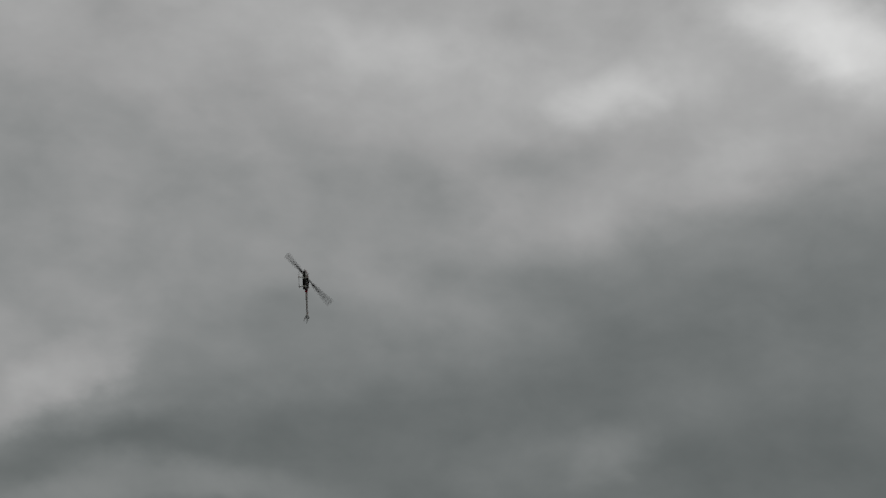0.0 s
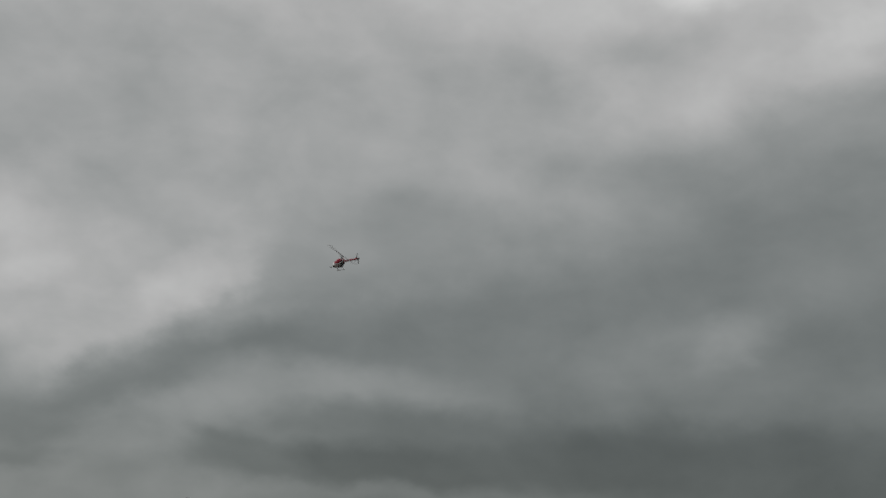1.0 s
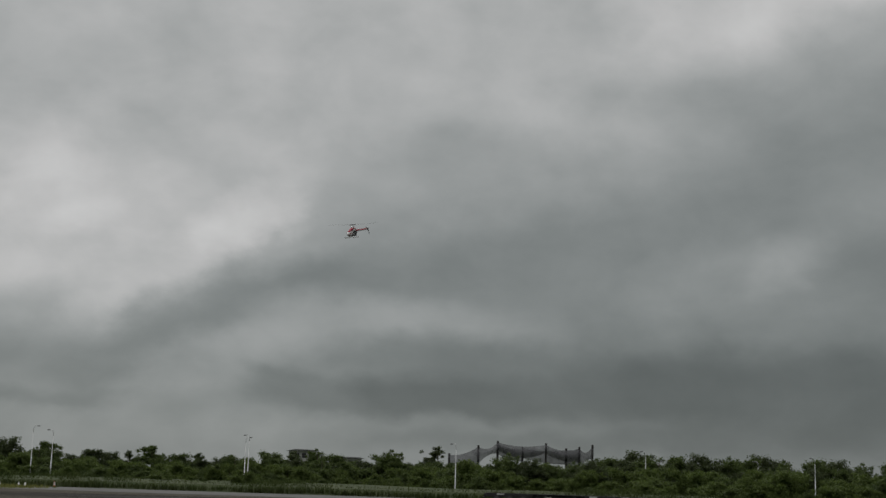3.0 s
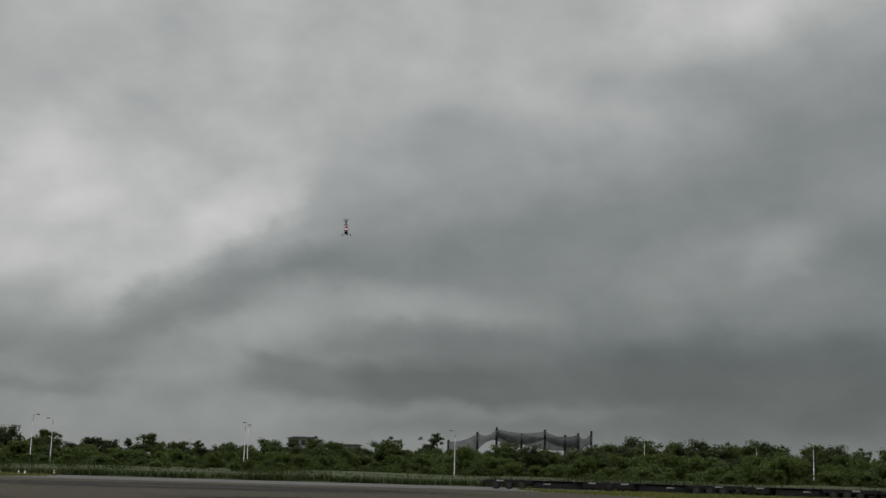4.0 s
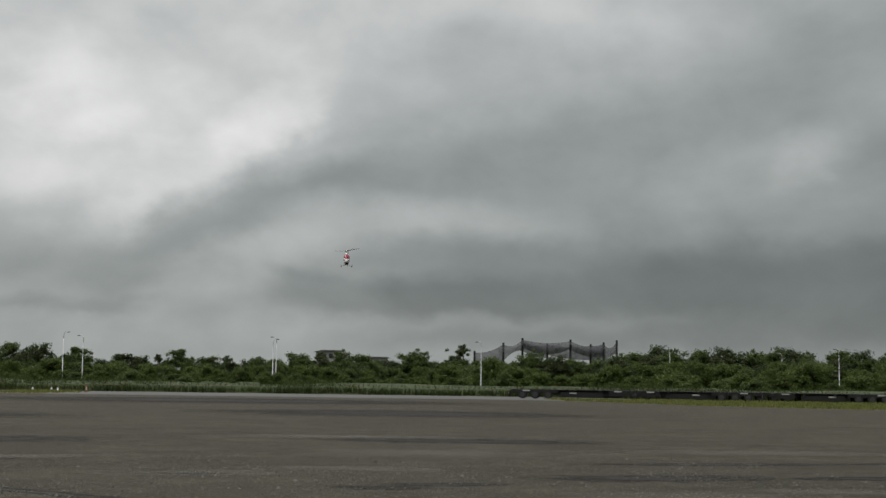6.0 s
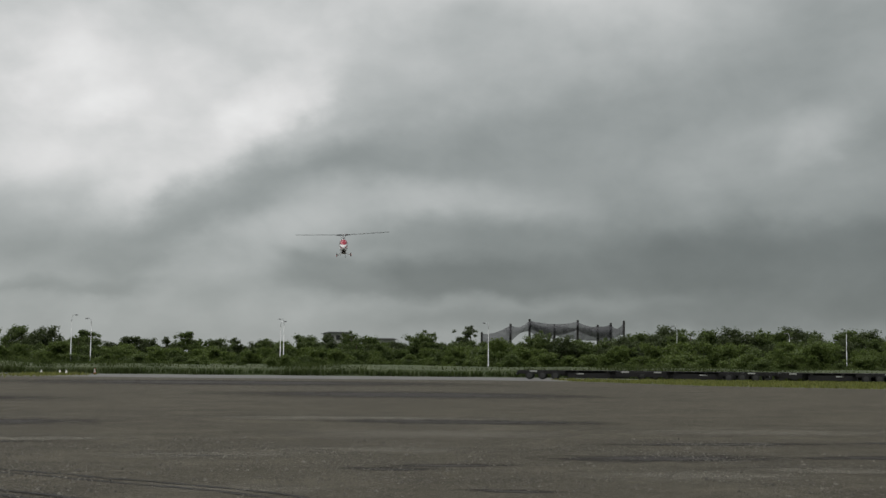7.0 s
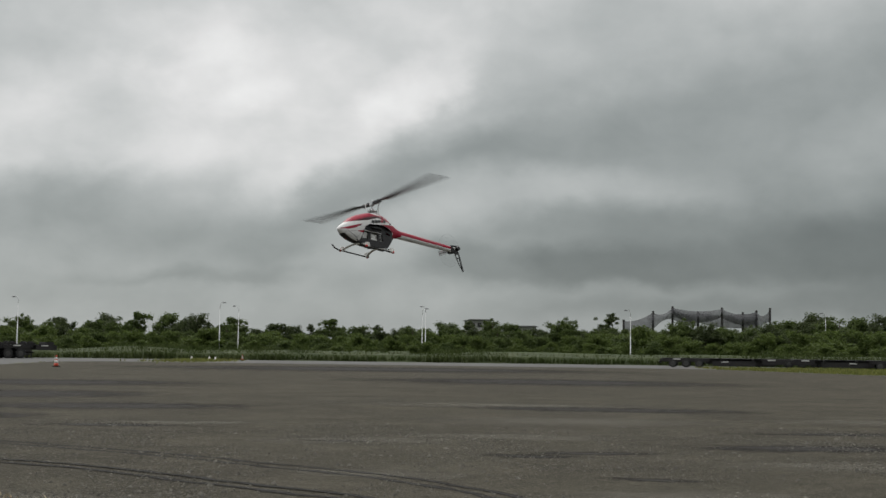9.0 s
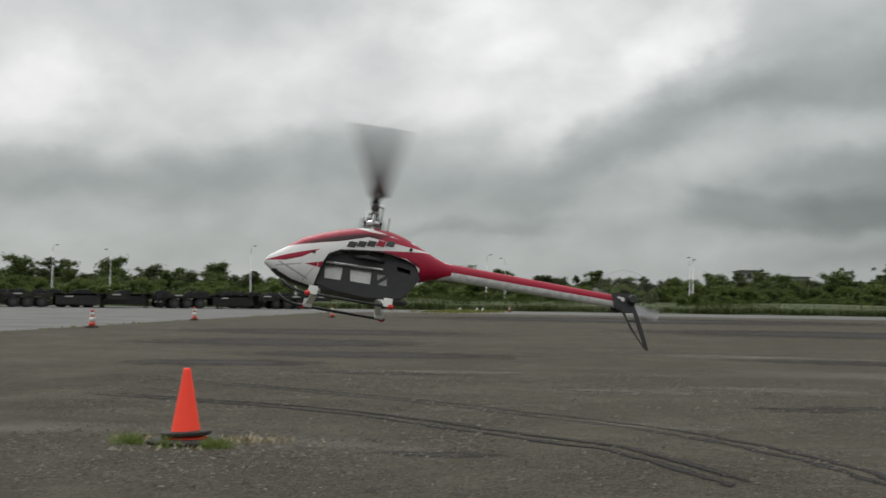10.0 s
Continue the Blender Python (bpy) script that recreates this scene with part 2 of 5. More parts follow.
def netting_material():
    m = bpy.data.materials.new("black_netting")
    m.use_nodes = True
    nt = m.node_tree
    N, L = nt.nodes.new, nt.links.new
    b, out = nt.nodes["Principled BSDF"], nt.nodes["Material Output"]
    b.inputs["Base Color"].default_value, b.inputs["Roughness"].default_value = (0.05, 0.05, 0.055, 1), 0.8
    n1, f = N("ShaderNodeTexNoise"), N("ShaderNodeMapRange")
    n1.inputs["Scale"].default_value = 0.8
    L(N("ShaderNodeTexCoord").outputs["Object"], n1.inputs["Vector"]), L(n1.outputs[0], f.inputs["Value"])
    f.inputs["From Min"].default_value, f.inputs["From Max"].default_value = 0.3, 0.7
    f.inputs["To Min"].default_value, f.inputs["To Max"].default_value = 0.66, 0.84
    clear, mix = N("ShaderNodeBsdfTransparent"), N("ShaderNodeMixShader")
    L(f.outputs[0], mix.inputs[0]), L(clear.outputs[0], mix.inputs[1]), L(b.outputs[0], mix.inputs[2]), L(mix.outputs[0], out.inputs["Surface"])
    return m


def blur_disc_material():
    """Mostly clear surface of the disc added for tail-blade blur, a little denser towards the tips."""
    m = bpy.data.materials.new("blade_blur_veil")
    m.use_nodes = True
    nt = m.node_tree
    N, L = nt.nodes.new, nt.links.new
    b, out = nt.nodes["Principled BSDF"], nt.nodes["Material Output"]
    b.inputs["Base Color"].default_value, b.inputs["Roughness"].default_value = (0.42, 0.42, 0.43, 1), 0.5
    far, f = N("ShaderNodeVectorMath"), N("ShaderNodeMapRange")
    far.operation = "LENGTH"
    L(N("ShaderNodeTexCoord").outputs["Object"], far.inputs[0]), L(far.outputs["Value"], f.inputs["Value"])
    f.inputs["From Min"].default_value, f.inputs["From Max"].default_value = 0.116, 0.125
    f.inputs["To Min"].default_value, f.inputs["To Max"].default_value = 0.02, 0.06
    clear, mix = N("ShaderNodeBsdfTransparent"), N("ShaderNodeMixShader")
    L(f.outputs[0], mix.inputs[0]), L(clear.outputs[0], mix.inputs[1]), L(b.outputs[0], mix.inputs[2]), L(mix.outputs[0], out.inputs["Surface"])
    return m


def leafy(m, share=0.45):
    """Let part of the light through thin leaves."""
    nt = m.node_tree
    b, out = nt.nodes["Principled BSDF"], nt.nodes["Material Output"]
    tr, mix = nt.nodes.new("ShaderNodeBsdfTranslucent"), nt.nodes.new("ShaderNodeMixShader")
    nt.links.new(b.inputs["Base Color"].links[0].from_socket, tr.inputs["Color"])
    mix.inputs[0].default_value = share
    b.inputs["Specular IOR Level"].default_value = 0.25
    nt.links.new(b.outputs[0], mix.inputs[1]), nt.links.new(tr.outputs[0], mix.inputs[2]), nt.links.new(mix.outputs[0], out.inputs["Surface"])


M_LOT = lot_material()
M_CONCRETE = mat("old_concrete", (0.104, 0.105, 0.100), 0.9, other=(0.068, 0.069, 0.066), scale=0.25, spread=0.35, bump=0.3)
M_SOIL = mat("grassy_ground", (0.032, 0.048, 0.015), 0.95, other=(0.052, 0.066, 0.021), scale=0.4, spread=0.4, bump=0.5, bump_scale=20)
M_GRASS = mat("tall_grass", (0.044, 0.066, 0.018), 0.85, other=(0.064, 0.082, 0.026), scale=0.12, spread=0.4, vary=0.18, island=True)
M_DRYGRASS = mat("short_verge_grass", (0.125, 0.150, 0.034), 0.8, other=(0.180, 0.178, 0.058), scale=0.5, spread=0.5, vary=0.3, island=True)
M_WEED = mat("fresh_weed", (0.12, 0.19, 0.04), 0.6, other=(0.17, 0.21, 0.06), scale=8, vary=0.3, island=True)
M_STRAW = mat("dry_straw", (0.42, 0.37, 0.25), 0.8, other=(0.30, 0.25, 0.16), scale=8, vary=0.25, island=True)
M_LEAF = mat("broad_leaves", (0.064, 0.094, 0.026), 0.6, other=(0.090, 0.122, 0.036), scale=0.7, vary=0.28, island=True)
M_LEAF_DARK = mat("dark_leaves", (0.054, 0.074, 0.029), 0.6, other=(0.072, 0.092, 0.037), scale=0.7, vary=0.28, island=True)
M_LEAF_LIGHT = mat("young_leaves", (0.082, 0.120, 0.028), 0.6, other=(0.108, 0.145, 0.038), scale=0.7, vary=0.28, island=True)
M_BARK = mat("bark", (0.10, 0.08, 0.06), 0.9, scale=3, bump=0.5)
M_GALV = mat("galvanised_steel", (0.62, 0.63, 0.63), 0.45, 0.35, scale=2)
M_BLACKSTEEL = mat("black_painted_steel", (0.012, 0.012, 0.013), 0.8, other=(0.024, 0.022, 0.020), scale=3, vary=0.3)
M_TYRE = mat("tyre_rubber", (0.022, 0.022, 0.022), 0.85, scale=8)
M_RIM = mat("dusty_wheel_rim", (0.055, 0.055, 0.052), 0.8, 0.0, scale=6)
M_REFLECT = mat("pale_marker_board", (0.55, 0.55, 0.52), 0.5, scale=4)
M_POST = mat("dark_wood_post", (0.03, 0.027, 0.024), 0.85, scale=2)
M_NET = netting_material()
M_BLUR_DISC = blur_disc_material()
M_WALL = mat("pale_render_wall", (0.42, 0.42, 0.41), 0.85, scale=0.5)
M_ROOF = mat("grey_roof_sheet", (0.16, 0.16, 0.165), 0.6, scale=0.6)
M_CONE = mat("orange_cone_plastic", (1.0, 0.066, 0.028), 0.7, other=(0.96, 0.056, 0.025), scale=5, spread=0.8)
M_CONE_WHITE = mat("white_reflective_band", (0.72, 0.70, 0.68), 0.5, scale=6)
M_CONE_RED = mat("faded_red_cone", (0.55, 0.07, 0.035), 0.55, scale=6)
M_RUBBER = mat("dusty_black_rubber", (0.014, 0.012, 0.011), 0.85, other=(0.030, 0.026, 0.022), scale=7, spread=0.5, bump=0.3)
M_STONE = mat("pale_gravel", (0.150, 0.142, 0.118), 0.85, other=(0.060, 0.056, 0.047), scale=20, vary=0.5, island=True)
M_TRACK = soft_mark_material("tyre_track", (0.011, 0.010, 0.0085), 0.95, 3.6, (1, 1, 1), 0.50, 0.56, 0.78)
M_STAIN = soft_mark_material("damp_stain", (0.018, 0.0162, 0.0135), 0.85, 2.2, (0.8, 1.1, 1), 0.6, 0.60, 0.9)
M_DUST = soft_mark_material("pale_dust", (0.112, 0.104, 0.082), 0.62, 1.7, (0.9, 1.2, 1), 0.45, 0.56, 0.86)
for m_ in (M_GRASS, M_DRYGRASS, M_WEED, M_LEAF, M_LEAF_DARK, M_LEAF_LIGHT):
    leafy(m_)
# helicopter
M_RED = mat("red_gloss_paint", (0.33, 0.006, 0.030), 0.42, scale=7, other=(0.27, 0.005, 0.024))
M_RED.node_tree.nodes["Principled BSDF"].inputs["Specular IOR Level"].default_value = 0.28
M_CARBON = mat("carbon_fibre_plate", (0.014, 0.0135, 0.014), 0.55, scale=60, other=(0.024, 0.024, 0.026))
M_BLADE = mat("dark_carbon_blade", (0.022, 0.022, 0.024), 0.5, scale=30, coat=0.3)
M_ALU = mat("anodised_aluminium", (0.70, 0.70, 0.71), 0.3, 0.9, scale=20)
M_BLACKPL = mat("black_plastic", (0.02, 0.02, 0.021), 0.45, scale=20)
M_REDPL = mat("red_plastic_cap", (0.62, 0.03, 0.03), 0.4, scale=20)
M_BATTERY = mat("white_battery_wrap", (0.72, 0.72, 0.70), 0.4, scale=10)
M_STRUT = mat("pale_moulded_strut", (0.85, 0.85, 0.82), 0.4, scale=15)
M_TAILBLADE = mat("pale_tail_blade", (0.42, 0.42, 0.43), 0.4, scale=20)
M_BOOMWHITE = mat("white_woven_boom_skin", (0.76, 0.76, 0.75), 0.4, scale=45, other=(0.56, 0.56, 0.57), coat=0.1, spread=0.2)

# ---------------------------------------------------------------- mesh helpers


def mesh_of(name, bm, *materials, smooth=False):
    me = bpy.data.meshes.new(name)
    bm.to_mesh(me)
    bm.free()
    for m in materials:
        me.materials.append(m)
    if smooth:
        me.polygons.foreach_set("use_smooth", [True] * len(me.polygons))
    return me


def part(name, bm, material, parent, label="", smooth=False):
    """One mesh object under a thing or a part."""
    mats = material if isinstance(material, (list, tuple)) else [material]
    ob = new(name, mesh_of(name, bm, *mats, smooth=smooth))
    ob.parent = parent
    return tagged(ob, label)


def thing(name, label, category, m=None, group="", kind=""):
    ob = new(name)
    ob.empty_display_size = 0.1
    if m is not None:
        ob.matrix_basis = m
    return tagged(ob, label, category, group, kind)


def box(bm, centre, size, rot=None, bevel=0.0):
    r = bmesh.ops.create_cube(bm, size=1.0)
    vs = r["verts"]
    m = Matrix.Translation(centre) @ (rot.to_4x4() if rot is not None else Matrix()) @ Matrix.Diagonal((*size, 1))
    bmesh.ops.transform(bm, matrix=m, verts=vs)
    if bevel:
        es = list({e for v in vs for e in v.link_edges})
        bmesh.ops.bevel(bm, geom=es, offset=bevel, segments=2, affect="EDGES", profile=0.7)
    return bm


def tube(bm, points, radii, sides=10, cap=True):
    """A round bar along points, with a radius at each."""
    pts = [Vector(p) for p in points]
    if isinstance(radii, (int, float)):
        radii = [radii] * len(pts)
    rings, ref = [], None
    for i, p in enumerate(pts):
        d = (pts[min(i + 1, len(pts) - 1)] - pts[max(i - 1, 0)]).normalized()
        if ref is None:
            ref = d.orthogonal().normalized()
        ref = (ref - d * ref.dot(d)).normalized()
        o = d.cross(ref)
        rings.append([bm.verts.new(p + (ref * math.cos(a) + o * math.sin(a)) * radii[i])
                      for a in (2 * math.pi * k / sides for k in range(sides))])
    for a, b in zip(rings, rings[1:]):
        for k in range(sides):
            bm.faces.new((a[k], a[(k + 1) % sides], b[(k + 1) % sides], b[k]))
    if cap:
        bm.faces.new(list(reversed(rings[0])))
        bm.faces.new(rings[-1])
    return bm


def lathe(bm, profile, sides=24, centre=(0, 0, 0), turn=None):
    """A turned body: profile of (radius, height)."""
    rings = []
    turn = turn or Matrix()
    for r, z in profile:
        rings.append([bm.verts.new(turn @ Vector((r * math.cos(a), r * math.sin(a), z)) + Vector(centre))
                      for a in (2 * math.pi * k / sides for k in range(sides))])
    for a, b in zip(rings, rings[1:]):
        for k in range(sides):
            bm.faces.new((a[k], a[(k + 1) % sides], b[(k + 1) % sides], b[k]))
    bm.faces.new(list(reversed(rings[0])))
    bm.faces.new(rings[-1])
    return bm


def plate(bm, outline, y0, y1, holes=()):
    """A plate cut to an outline in (x, z), from y0 to y1; holes are outlines as well."""
    loops = [outline, *holes]
    edges = []
    for loop in loops:
        vs = [bm.verts.new((x, y0, z)) for x, z in loop]
        edges += [bm.edges.new((vs[i], vs[(i + 1) % len(vs)])) for i in range(len(vs))]
    r = bmesh.ops.triangle_fill(bm, use_beauty=True, use_dissolve=False, edges=edges)
    faces = [f for f in r["geom"] if isinstance(f, bmesh.types.BMFace)]
    ext = bmesh.ops.extrude_face_region(bm, geom=faces)
    bmesh.ops.translate(bm, verts=[v for v in ext["geom"] if isinstance(v, bmesh.types.BMVert)], vec=(0, y1 - y0, 0))
    bmesh.ops.recalc_face_normals(bm, faces=bm.faces)
    return bm


def prism(bm, outline, z0, z1):
    lo, hi = [bm.verts.new((x, y, z0)) for x, y in outline], [bm.verts.new((x, y, z1)) for x, y in outline]
    bm.faces.new(hi)
    bm.faces.new(list(reversed(lo)))
    n = len(outline)
    for i in range(n):
        bm.faces.new((lo[i], lo[(i + 1) % n], hi[(i + 1) % n], hi[i]))
    bmesh.ops.recalc_face_normals(bm, faces=bm.faces)
    return bm


def raw(name, verts, faces, *materials):
    me = bpy.data.meshes.new(name)
    me.from_pydata(verts, [], faces)
    for m in materials:
        me.materials.append(m)
    return me


def polar(bearing, dist, z=0.0):
    a = radians(bearing)
    return Vector((math.sin(a) * dist, math.cos(a) * dist, z))


def inside(poly, x, z):
    hit = False
    for (x0, z0), (x1, z1) in zip(poly, poly[1:] + poly[:1]):
        if (z0 > z) != (z1 > z) and x < (x1 - x0) * (z - z0) / (z1 - z0) + x0:
            hit = not hit
    return hit


def along(table, x):
    """Value at x on a broken line of (x, value), x falling or rising."""
    t = sorted(table)
    return float(np.interp(x, [p[0] for p in t], [p[1] for p in t]))


# ---------------------------------------------------------------- ground
bm = bmesh.new()
ring = [[bm.verts.new((math.sin(a) * r, math.cos(a) * r, 0)) for a in (2 * math.pi * k / 96 for k in range(96))] for r in (60, 160, 400, 1200, 4200)]
bm.faces.new(list(reversed(ring[0])))
for a, b in zip(ring, ring[1:]):
    for k in range(96):
        bm.faces.new((a[k], b[k], b[(k + 1) % 96], a[(k + 1) % 96]))
bmesh.ops.recalc_face_normals(bm, faces=bm.faces)
ground = tagged(new("ground", mesh_of("ground", bm, M_SOIL)), "flat green and brown grassy ground reaching the horizon", "ground", kind="structure")

bm = bmesh.new()
prism(bm, [(-160, -120), (-16, -120), (-20, 10), (-24, 45), (-28, 80), (-31, 112), (-12, 118), (10, 118), (30, 116), (44, 118), (46, 146), (20, 147), (-10, 147), (-45, 146), (-160, 125)], -0.2, 0.03)
tagged(new("road", mesh_of("road", bm, M_CONCRETE)), "pale grey concrete service road round the lot", "road", kind="structure")

bm = bmesh.new()
edge_r = random.Random(5)
lot = [(-16.3, -119), (-20.3, 10), (-24.2, 42), (-24.3, 46), (-26.2, 60), (-28.1, 78), (-29.2, 92), (-31.2, 111.5)]
lot += [(x, 117.5 + edge_r.uniform(-0.7, 0.7)) for x in range(-28, 26, 3)]
lot += [(27, 113), (29, 104), (31.5, 94), (40, 87), (60, 80), (120, 70), (120, -119)]
prism(bm, lot, -0.2, 0.045)
lot_ob = tagged(new("pavement", mesh_of("pavement", bm, M_LOT)), "worn dusty dark asphalt lot with cracks and grit", "asphalt lot", kind="structure")
LOT_Z = 0.045


def ribbon(name, points, width, z, material, label):
    """A worn mark along the ground, with u along and v across."""
    pts = [Vector((*p, z)) for p in points]
    fine = []
    for i in range(len(pts) - 1):
        p0, p1, p2, p3 = pts[max(i - 1, 0)], pts[i], pts[i + 1], pts[min(i + 2, len(pts) - 1)]
        for k in range(10):
            t = k / 10
            fine.append(0.5 * ((2 * p1) + (p2 - p0) * t + (2 * p0 - 5 * p1 + 4 * p2 - p3) * t * t + (3 * p1 - p0 - 3 * p2 + p3) * t ** 3))
    fine.append(pts[-1])
    b = bmesh.new()
    uvl = b.loops.layers.uv.new("UVMap")
    rows = []
    for i, p in enumerate(fine):
        d = (fine[min(i + 1, len(fine) - 1)] - fine[max(i - 1, 0)]).normalized()
        s = Vector((-d.y, d.x, 0)) * width / 2
        p = p + s * (0.9 * noise.noise((p.x * 1.7, p.y * 1.7, 0)))
        s = s * (1 + 0.5 * noise.noise((p.x * 2.3, p.y * 2.3, 5)))
        rows.append((b.verts.new(p - s), b.verts.new(p + s)))
    n = len(rows) - 1
    for i in range(n):
        f = b.faces.new((rows[i][0], rows[i + 1][0], rows[i + 1][1], rows[i][1]))
        # ends fade, the long middle keeps its strength
        ends = [0.5 + 0.5 * (2 * k / n - 1) ** 7 for k in (i, i + 1)]
        for lp, uv in zip(f.loops, ((ends[0], 0), (ends[1], 0), (ends[1], 1), (ends[0], 1))):
            lp[uvl].uv = uv
    bmesh.ops.recalc_face_normals(b, faces=b.faces)
    ob = new(name, mesh_of(name, b, material))
    ob.visible_shadow = True
    return tagged(ob, label, "ground mark", kind="structure")


def stain(centre, half, turn, z, material=M_STAIN, label="dark damp-looking stain on the asphalt", group="stains on the asphalt"):
    b = bmesh.new()
    uvl = b.loops.layers.uv.new("UVMap")
    vs = [b.verts.new((x * half[0], y * half[1], 0)) for x, y in ((-1, -1), (1, -1), (1, 1), (-1, 1))]
    f = b.faces.new(vs)
    for lp, uv in zip(f.loops, ((0, 0), (1, 0), (1, 1), (0, 1))):
        lp[uvl].uv = uv
    ob = new("stain", mesh_of("stain", b, material))
    ob.matrix_basis = pose(*centre, z, 0, 0, turn)
    return tagged(ob, label, "ground mark", group=group, kind="structure")


TRACKS = [
    [(-9.0, 20.5), (-6.5, 19.2), (-4.4, 17.8), (-3.1, 16.8), (-2.2, 16.0), (-0.6, 14.6), (0.4, 13.2), (1.1, 11.8), (1.6, 10.3)],
    [(-8.5, 17.2), (-5.7, 16.1), (-4.2, 15.4), (-2.7, 14.1), (-1.6, 13.1), (-0.7, 12.3), (-0.15, 11.3), (0.4, 10.0)],
]
for n_, path_ in enumerate(TRACKS):
    for k_, off in enumerate((0.0, 0.27)):
        ribbon("tyre_mark", [(x + off * 0.5, y + off) for x, y in path_], 0.17, LOT_Z + 0.004 + 0.002 * (2 * n_ + k_), M_TRACK, "dark curved tyre track worn into the asphalt")
for c_, h_, r_ in (((5.8, 19.7), (2.6, 1.1), 6), ((8.0, 23.3), (3.4, 0.55), 6), ((12.5, 23.8), (3.0, 0.6), 2), ((2.4, 18.3), (1.3, 0.45), 8), ((1.5, 17.7), (0.9, 0.5), 0), ((-1.2, 20.2), (0.8, 0.18), 0),
                   ((9.6, 19.9), (2.2, 0.6), 5), ((-7.5, 31.0), (5.0, 2.6), 10), ((4.5, 32.0), (5.0, 1.8), -6), ((-14.0, 50.0), (8.0, 6.0), 8), ((6.0, 60.0), (12.0, 9.0), -5), ((-12.0, 38.0), (6.0, 5.0), 0), ((-9.5, 26.0), (3.0, 2.0), 15),
                   ((-3.0, 92.0), (24.0, 16.0), 4), ((-5.6, 23.5), (1.8, 0.6), 4), ((2.6, 14.6), (0.8, 0.3), -8), ((-2.2, 11.6), (0.8, 0.3), 12)):
    stain(c_, h_, r_, LOT_Z + 0.003)


for n_, (c_, h_, r_) in enumerate((((3.2, 26.5), (4.2, 2.6), 4), ((1.6, 21.6), (2.6, 1.3), -6), ((-1.0, 20.4), (2.4, 1.2), 8), ((5.4, 16.6), (2.4, 1.2), 5), ((-0.6, 15.0), (1.6, 0.8), -10), ((7.6, 17.4), (2.0, 0.9), 0),
                                   ((2.6, 13.0), (1.8, 0.8), 12), ((-3.4, 12.2), (1.6, 0.7), -8), ((10.5, 27.5), (5.0, 2.0), 3), ((-4.5, 24.5), (2.6, 1.0), 10), ((2.0, 34.0), (6.0, 2.2), 0), ((-6.8, 12.6), (1.6, 1.0), 20))):
    stain(c_, h_, r_, LOT_Z + 0.0012 + 0.00012 * n_, M_DUST, "pale dusty patch of crumbled asphalt", "dusty patches on the asphalt")


def scatter_stones(name, count, x0, x1, y0, y1, size, seed, label):
    """Loose grit: small uneven eight-sided lumps in one sheet."""
    rng = np.random.default_rng(seed)
    base = np.array([(1, 0, 0), (0, 1, 0), (-1, 0, 0), (0, -1, 0), (0, 0, 0.8), (0, 0, -0.3)], float)
    tri = [(0, 1, 4), (1, 2, 4), (2, 3, 4), (3, 0, 4), (1, 0, 5), (2, 1, 5), (3, 2, 5), (0, 3, 5)]
    verts, faces = [], []
    for i in range(count):
        # the stones lie in drifts
        for _ in range(12):
            px, py = rng.uniform(x0, x1), rng.uniform(y0, y1)
            if noise.noise((px * 0.55, py * 0.4, seed)) + 0.5 * noise.noise((px * 2.1, py * 1.6, seed)) > rng.uniform(-0.35, 0.5):
                break
        c = (px, py, LOT_Z + 0.003)
        s = size * rng.lognormal(0, 0.55)
        v = base * rng.uniform(0.6, 1.3, (6, 3)) * s
        a = rng.uniform(0, 6.28)
        co, si = math.cos(a), math.sin(a)
        for p in v:
            verts.append((c[0] + co * p[0] - si * p[1], c[1] + si * p[0] + co * p[1], c[2] + max(p[2], -0.003)))
        faces += [tuple(6 * i + k for k in f) for f in tri]
    return tagged(new(name, raw(name, verts, faces, M_STONE)), label, "gravel", kind="stuff")


scatter_stones("gravel", 26000, -9, 9, 9.0, 25, 0.0080, 3, "loose pale grit and small stones on the asphalt")
scatter_stones("gravel", 3200, -6.6, -2.0, 9.2, 13.2, 0.0095, 4, "loose pale stones gathered round the cone")


def blades(name, spots, height, width, material, label, seed, lean=0.35, z=0.0, category="grass"):
    """Upright tapering grass blades, two faces each, in one sheet."""
    rng = np.random.default_rng(seed)
    verts, faces = [], []
    for x, y, h in spots:
        hh = height * h * rng.uniform(0.65, 1.15)
        a = rng.uniform(0, 6.28)
        dx, dy = math.cos(a) * width / 2, math.sin(a) * width / 2
        b = rng.uniform(0, 6.28)
        lx, ly = math.cos(b) * lean * hh * rng.uniform(0.2, 1), math.sin(b) * lean * hh * rng.uniform(0.2, 1)
        k = len(verts)
        verts += [(x - dx, y - dy, z), (x + dx, y + dy, z), (x + dx * 0.8 + lx * 0.4, y + dy * 0.8 + ly * 0.4, z + hh * 0.6),
                  (x - dx * 0.8 + lx * 0.4, y - dy * 0.8 + ly * 0.4, z + hh * 0.6), (x + lx, y + ly, z + hh)]
        faces += [(k, k + 1, k + 2, k + 3), (k + 3, k + 2, k + 4)]
    return tagged(new(name, raw(name, verts, faces, material)), label, category, kind="stuff")


# tall grass bank behind the road
def bank_depth(bearing):
    return along([(-60, 150), (-30, 150), (-16, 150), (-10, 150), (10, 150), (20, 143), (40, 143)], bearing)


